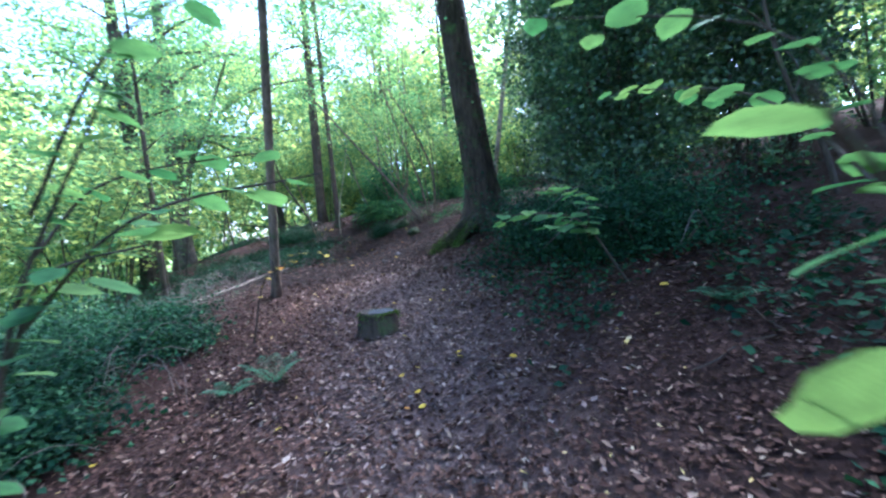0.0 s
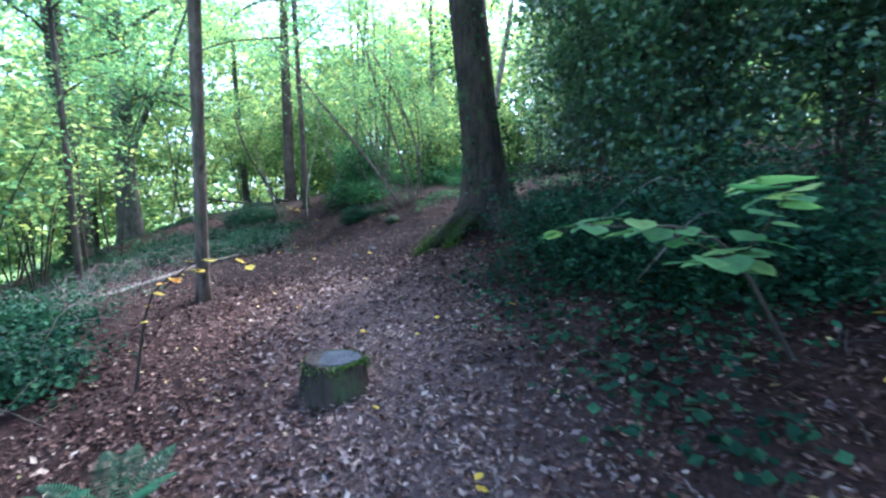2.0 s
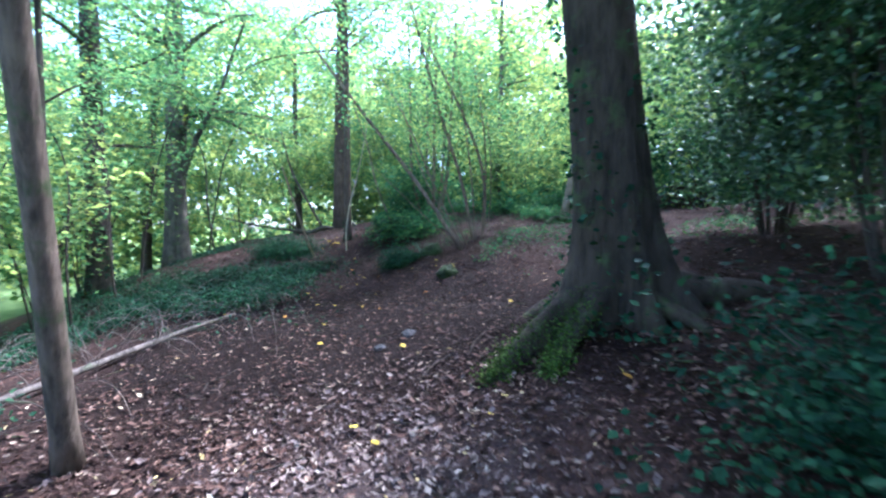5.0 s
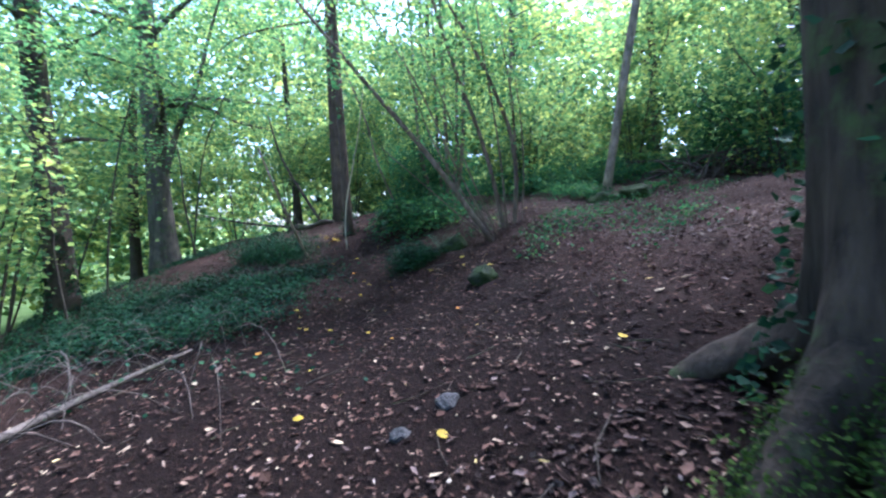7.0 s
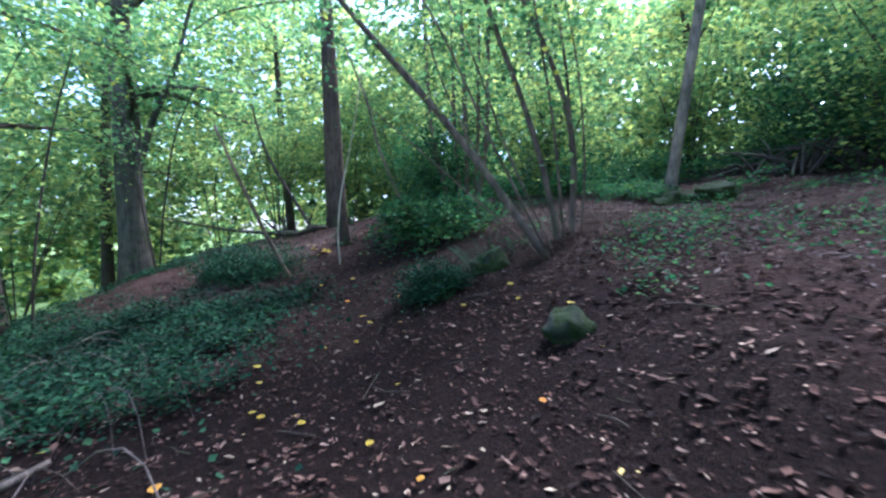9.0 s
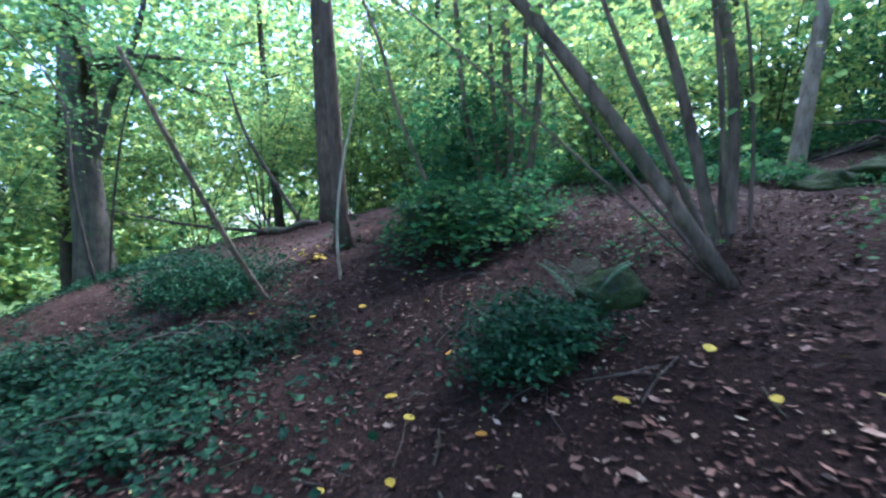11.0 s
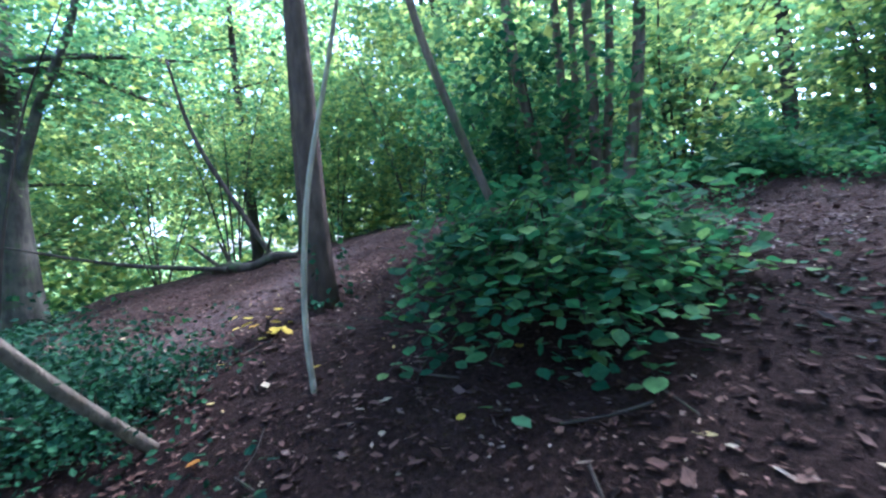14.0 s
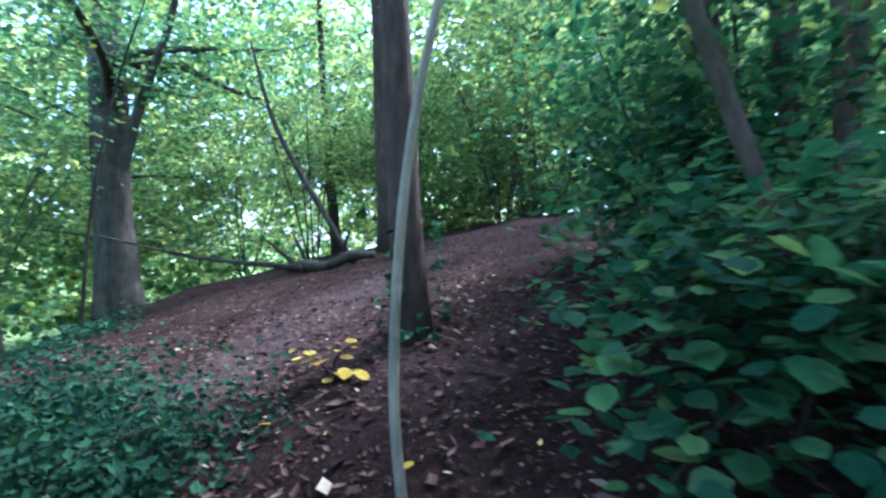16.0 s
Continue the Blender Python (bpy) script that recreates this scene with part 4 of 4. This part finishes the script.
rock("stone", -0.95, 9.0, "small flat stone half buried in the trail", (0.07, 0.06, 0.04), ROCK, 79, 0.5)


# ---- broadleaf bush and leafy sprays ----
def broad_leaf():
    """One rounded, slightly folded leaf with a pointed tip, 1 long."""
    bm = bmesh.new()
    mid = [bm.verts.new((0, t, 0.05 * math.sin(3.1 * t))) for t in (0, 0.25, 0.55, 0.8, 1.0)]
    for sgn in (-1, 1):
        rim = [bm.verts.new((sgn * w, t, 0.09 * w + 0.03)) for t, w in ((0.02, 0.22), (0.28, 0.43), (0.6, 0.46), (0.85, 0.24))]
        loop = [(mid[0], rim[0], rim[1], mid[1]), (mid[1], rim[1], rim[2], mid[2]), (mid[2], rim[2], rim[3], mid[3])]
        for q in loop:
            bm.faces.new(q if sgn > 0 else q[::-1])
        tip = (mid[3], rim[3], mid[4])
        bm.faces.new(tip if sgn > 0 else tip[::-1])
    for f in bm.faces:
        f.smooth = True
    data = bpy.data.meshes.new("leaf")
    bm.to_mesh(data)
    bm.free()
    return data


LEAF = broad_leaf()
LEAF.materials.append(HAZEL_LEAF)
LEAF_GOLD = broad_leaf()
LEAF_GOLD.materials.append(YELLOW_LEAF)


def leaf_part(parent, at, heading, tilt, roll, size, data=LEAF):
    ob = new("leaf", data)
    ob.parent = parent
    ob.matrix_local = Matrix.Translation(at) @ Euler((tilt, roll, heading)).to_matrix().to_4x4() @ Matrix.Scale(size, 4)
    return ob


def leafy_branch(parent, rng, line, r, gap, size, bark, data=LEAF, skip=0.25, tilt=(-0.5, 0.1)):
    """A twig with broad leaves set along it, left and right by turns."""
    part("twig", tube("twig", line, [r, r * 0.6, r * 0.25], rng, 6, 5, 0.03, cap=False), bark, parent)
    path = curve_through(line, 12)
    run = np.r_[0, np.cumsum(np.linalg.norm(np.diff(path, axis=0), axis=1))]
    side = 1
    for d in np.arange(run[-1] * skip, run[-1] + 0.01, gap):
        at = np.array([np.interp(d, run, path[:, i]) for i in range(3)])
        ahead = np.array([np.interp(min(d + 0.05, run[-1]), run, path[:, i]) - np.interp(d - 0.05, run, path[:, i]) for i in range(3)])
        heading = math.atan2(-ahead[0], ahead[1]) + side * rng.uniform(0.5, 1.2)
        leaf_part(parent, at + rng.normal(0, 0.015, 3), heading, rng.uniform(*tilt), rng.uniform(-0.3, 0.3), size * rng.uniform(0.7, 1.25), data)
        side = -side


def build_bush():
    rng = np.random.default_rng(81)
    x, y = -1.48, 15.62
    z = float(ground_z(x, y)) - 0.04
    t = thing("broadleaf_bush", x, y, z, "low broadleaf bush with drooping layered green leaves", "bush")
    near = []
    for k in range(26):
        a = 3.05 + 3.2 * (k + 0.5) / 26 + rng.uniform(-0.08, 0.08)
        c, s = math.cos(a), math.sin(a)
        reach, h = rng.uniform(0.65, 1.2), rng.uniform(0.12, 0.62)
        tip = (reach * c, 0.75 * reach * s)
        low = float(ground_z(x + tip[0], y + tip[1])) - z + 0.07
        line = [(0.1 * c, 0.1 * s, 0.05), (0.5 * reach * c, 0.45 * reach * s, h), (*tip, max(low, h - rng.uniform(0.2, 0.45)))]
        leafy_branch(t, rng, line, 0.006, 0.058, 0.076, BARK_DARK, tilt=(-0.6, 0.05))
        near += [q + rng.normal(0, 0.05, 3) for q in curve_through(line, 8)[4:]]
    near = np.array(near)
    spots = near[rng.integers(0, len(near), 1500)] + rng.normal(0, 1, (1500, 3)) * (0.11, 0.09, 0.05)
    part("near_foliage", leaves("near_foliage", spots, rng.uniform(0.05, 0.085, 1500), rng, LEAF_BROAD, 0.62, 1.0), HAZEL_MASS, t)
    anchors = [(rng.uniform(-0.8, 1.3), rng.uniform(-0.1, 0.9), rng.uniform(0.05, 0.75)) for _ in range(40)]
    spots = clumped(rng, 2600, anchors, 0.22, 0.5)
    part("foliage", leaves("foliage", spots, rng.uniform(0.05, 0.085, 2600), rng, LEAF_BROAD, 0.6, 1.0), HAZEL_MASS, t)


build_bush()


def spray(name, label, twigs, seed, size=0.09, gap=0.07, data=LEAF, bark=BARK_DARK, r=0.006, category="branch"):
    """Leafy shoots that grow from one stem; the first point of the first shoot is the foot."""
    rng = np.random.default_rng(seed)
    base = np.array(twigs[0][0], float)
    t = thing(name, *base, label, category)
    for k, line in enumerate(twigs):
        leafy_branch(t, rng, np.array(line, float) - base, r * (2 if k == 0 else 1), gap, size, bark, data, 0.45 if k == 0 else 0.1)
    return t


f = gz(1.35, 3.6)
spray("hazel_shoot", "low hazel shoot reaching over the slope", [[f, (0.95, 3.6, f[2] + 0.55), (0.3, 3.5, f[2] + 0.62)], [(0.95, 3.6, f[2] + 0.5), (0.65, 3.9, f[2] + 0.65), (0.4, 4.15, f[2] + 0.55)], [(1.05, 3.6, f[2] + 0.45), (0.85, 3.2, f[2] + 0.7), (0.5, 2.95, f[2] + 0.75)], [(1.05, 3.6, f[2] + 0.4), (0.9, 3.4, f[2] + 0.5), (0.6, 3.25, f[2] + 0.5)]], 82, 0.12, 0.06)
f = gz(-1.65, 1.45)
spray("hazel_shoot", "young hazel shoot overhanging the start of the trail", [[f, (-1.45, 1.4, f[2] + 1.2), (-1.0, 1.2, f[2] + 1.85)], [(-1.4, 1.4, f[2] + 1.3), (-0.95, 1.15, f[2] + 1.55), (-0.55, 1.12, f[2] + 1.62)], [(-1.42, 1.4, f[2] + 1.25), (-1.2, 1.25, f[2] + 1.45), (-0.85, 1.05, f[2] + 1.5)], [(-1.3, 1.35, f[2] + 1.6), (-0.9, 1.1, f[2] + 1.9), (-0.45, 0.95, f[2] + 1.95)], [(-1.3, 1.35, f[2] + 1.5), (-1.2, 1.5, f[2] + 1.7), (-0.8, 1.7, f[2] + 1.8)]], 83, 0.085, 0.075)
f = gz(0.6, 0.8)
near_shoot = spray("hazel_shoot", "young hazel shoot arching at the trail edge", [[f, (0.45, 0.75, f[2] + 0.85), (-0.08, 0.55, f[2] + 1.26)], [(0.5, 0.8, f[2] + 0.7), (0.5, 1.1, f[2] + 1.5), (-0.05, 1.42, f[2] + 1.75)], [(0.5, 0.9, f[2] + 1.1), (0.6, 1.4, f[2] + 1.5), (0.55, 2.1, f[2] + 1.75)]], 84, 0.09, 0.09)
leaf_part(near_shoot, np.array((-0.12, 0.53, 1.635)) - np.array(near_shoot.location), -1.5, -0.15, -1.0, 0.11)
part("twig", tube("twig", np.array([(0.2, 0.66, 1.4), (0.0, 0.58, 1.6), (-0.11, 0.53, 1.635)]) - np.array(near_shoot.location), [0.003, 0.002, 0.001], np.random.default_rng(3), 5, 4, 0.02), BARK_DARK, near_shoot)
f = gz(-2.25, 5.2)
spray("yellowing_shoot", "thin shoot with yellow autumn leaves", [[f, (-2.0, 5.0, f[2] + 0.75), (-1.55, 4.75, f[2] + 0.95)], [(-1.9, 4.95, f[2] + 0.8), (-1.55, 4.65, f[2] + 1.0), (-1.2, 4.5, f[2] + 0.98)]], 85, 0.06, 0.11, LEAF_GOLD)
f = gz(-3.45, 16.45)
spray("yellowing_shoot", "small yellow-leaved seedling beside the straight tree", [[f, (-3.42, 16.45, f[2] + 0.12), (-3.3, 16.4, f[2] + 0.2)], [f, (-3.5, 16.4, f[2] + 0.1), (-3.55, 16.3, f[2] + 0.2)], [f, (-3.35, 16.4, f[2] + 0.06), (-3.25, 16.25, f[2] + 0.1)]], 86, 0.07, 0.045, LEAF_GOLD)


def fallen_yellow_leaves():
    """Single yellow leaves that stand out on the dark soil."""
    rng = np.random.default_rng(87)
    for k in range(70):
        y = rng.uniform(3, 17)
        s = rng.normal(0.3, 1.0)
        x = float(trail_x(y)) + s
        ob = new("fallen_leaf", LEAF_GOLD)
        ob.matrix_world = Matrix.Translation(gz(x, y, 0.035)) @ Euler((rng.uniform(-0.3, 0.3), rng.uniform(-0.3, 0.3), rng.uniform(0, 6.28))).to_matrix().to_4x4() @ Matrix.Scale(rng.uniform(0.04, 0.075), 4)
        tagged(ob, "yellow fallen leaf lying on dark leaf litter", "fallen leaf", "yellow fallen leaves")


fallen_yellow_leaves()


def brushwood_pile():
    rng = np.random.default_rng(88)
    x, y = 5.5, 16.7
    z = float(ground_z(x, y))
    t = thing("brushwood_pile", x, y, z, "heap of dark dead branches at the top of the slope", "brushwood")
    for k in range(46):
        ends = [np.array((rng.normal(0, 0.85), rng.normal(0, 0.45), 0.0)) for _ in range(2)]
        for e, lift in zip(ends, (0.02, rng.uniform(0.05, 0.75))):
            e[2] = float(ground_z(x + e[0], y + e[1])) - z + lift
        mid = (ends[0] + ends[1]) / 2 + (0, 0, rng.uniform(0.08, 0.25))
        part("branch", tube("branch", [ends[0], mid, ends[1]], [0.026, 0.02, 0.008], rng, 6, 4, 0.05), BARK_DARK, t)


brushwood_pile()


def fern(x, y, label, seed, size=0.45, fronds=7, rise=1.05):
    rng = np.random.default_rng(seed)
    z = float(ground_z(x, y))
    t = thing("fern", x, y, z, label, "fern", "ferns")
    for k in range(fronds):
        a = 6.28 * k / fronds + rng.uniform(-0.3, 0.3)
        c, s = math.cos(a), math.sin(a)
        n = 22
        u = np.linspace(0.12, 1, n)
        spine = np.stack([c * u * size, s * u * size, size * (rise * u - 0.72 * u * u + 0.06)], 1)
        pts, tris = [], []
        for p, w in zip(spine, u):
            length = size * 0.34 * math.sin(math.pi * (0.12 + 0.86 * w)) + 0.01
            for sg in (-1, 1):
                d = np.array((-s * sg * 0.9 + c * 0.35, c * sg * 0.9 + s * 0.35, -0.12)) * length
                wd = np.array((c, s, 0.1)) * size * 0.015
                i = len(pts)
                pts += [p - wd, p + wd, p + 0.6 * d + 0.8 * wd, p + d + (0, 0, -0.06 * length), p + 0.6 * d - 0.9 * wd]
                tris += [(i, i + 1, i + 2), (i, i + 2, i + 4), (i + 4, i + 2, i + 3)]
        part("frond", raw_mesh("frond", np.array(pts), np.array(tris)), FERN_LEAF, t)
    return t


fern(-1.62, 3.89, "small green fern growing upright through dead leaves", 91, 0.26, 8, 1.5)
fern(-2.02, 3.97, "small green fern flat on the dead leaves", 92, 0.22, 5)
fern(1.6, 2.84, "small dark fern on the slope", 93, 0.22, 7)
fern(1.9, 4.7, "spreading dark fern under holly", 94, 0.5, 8)
fern(-0.8, 13.6, "drooping fern growing over a rock", 95, 0.3, 8, 1.7)
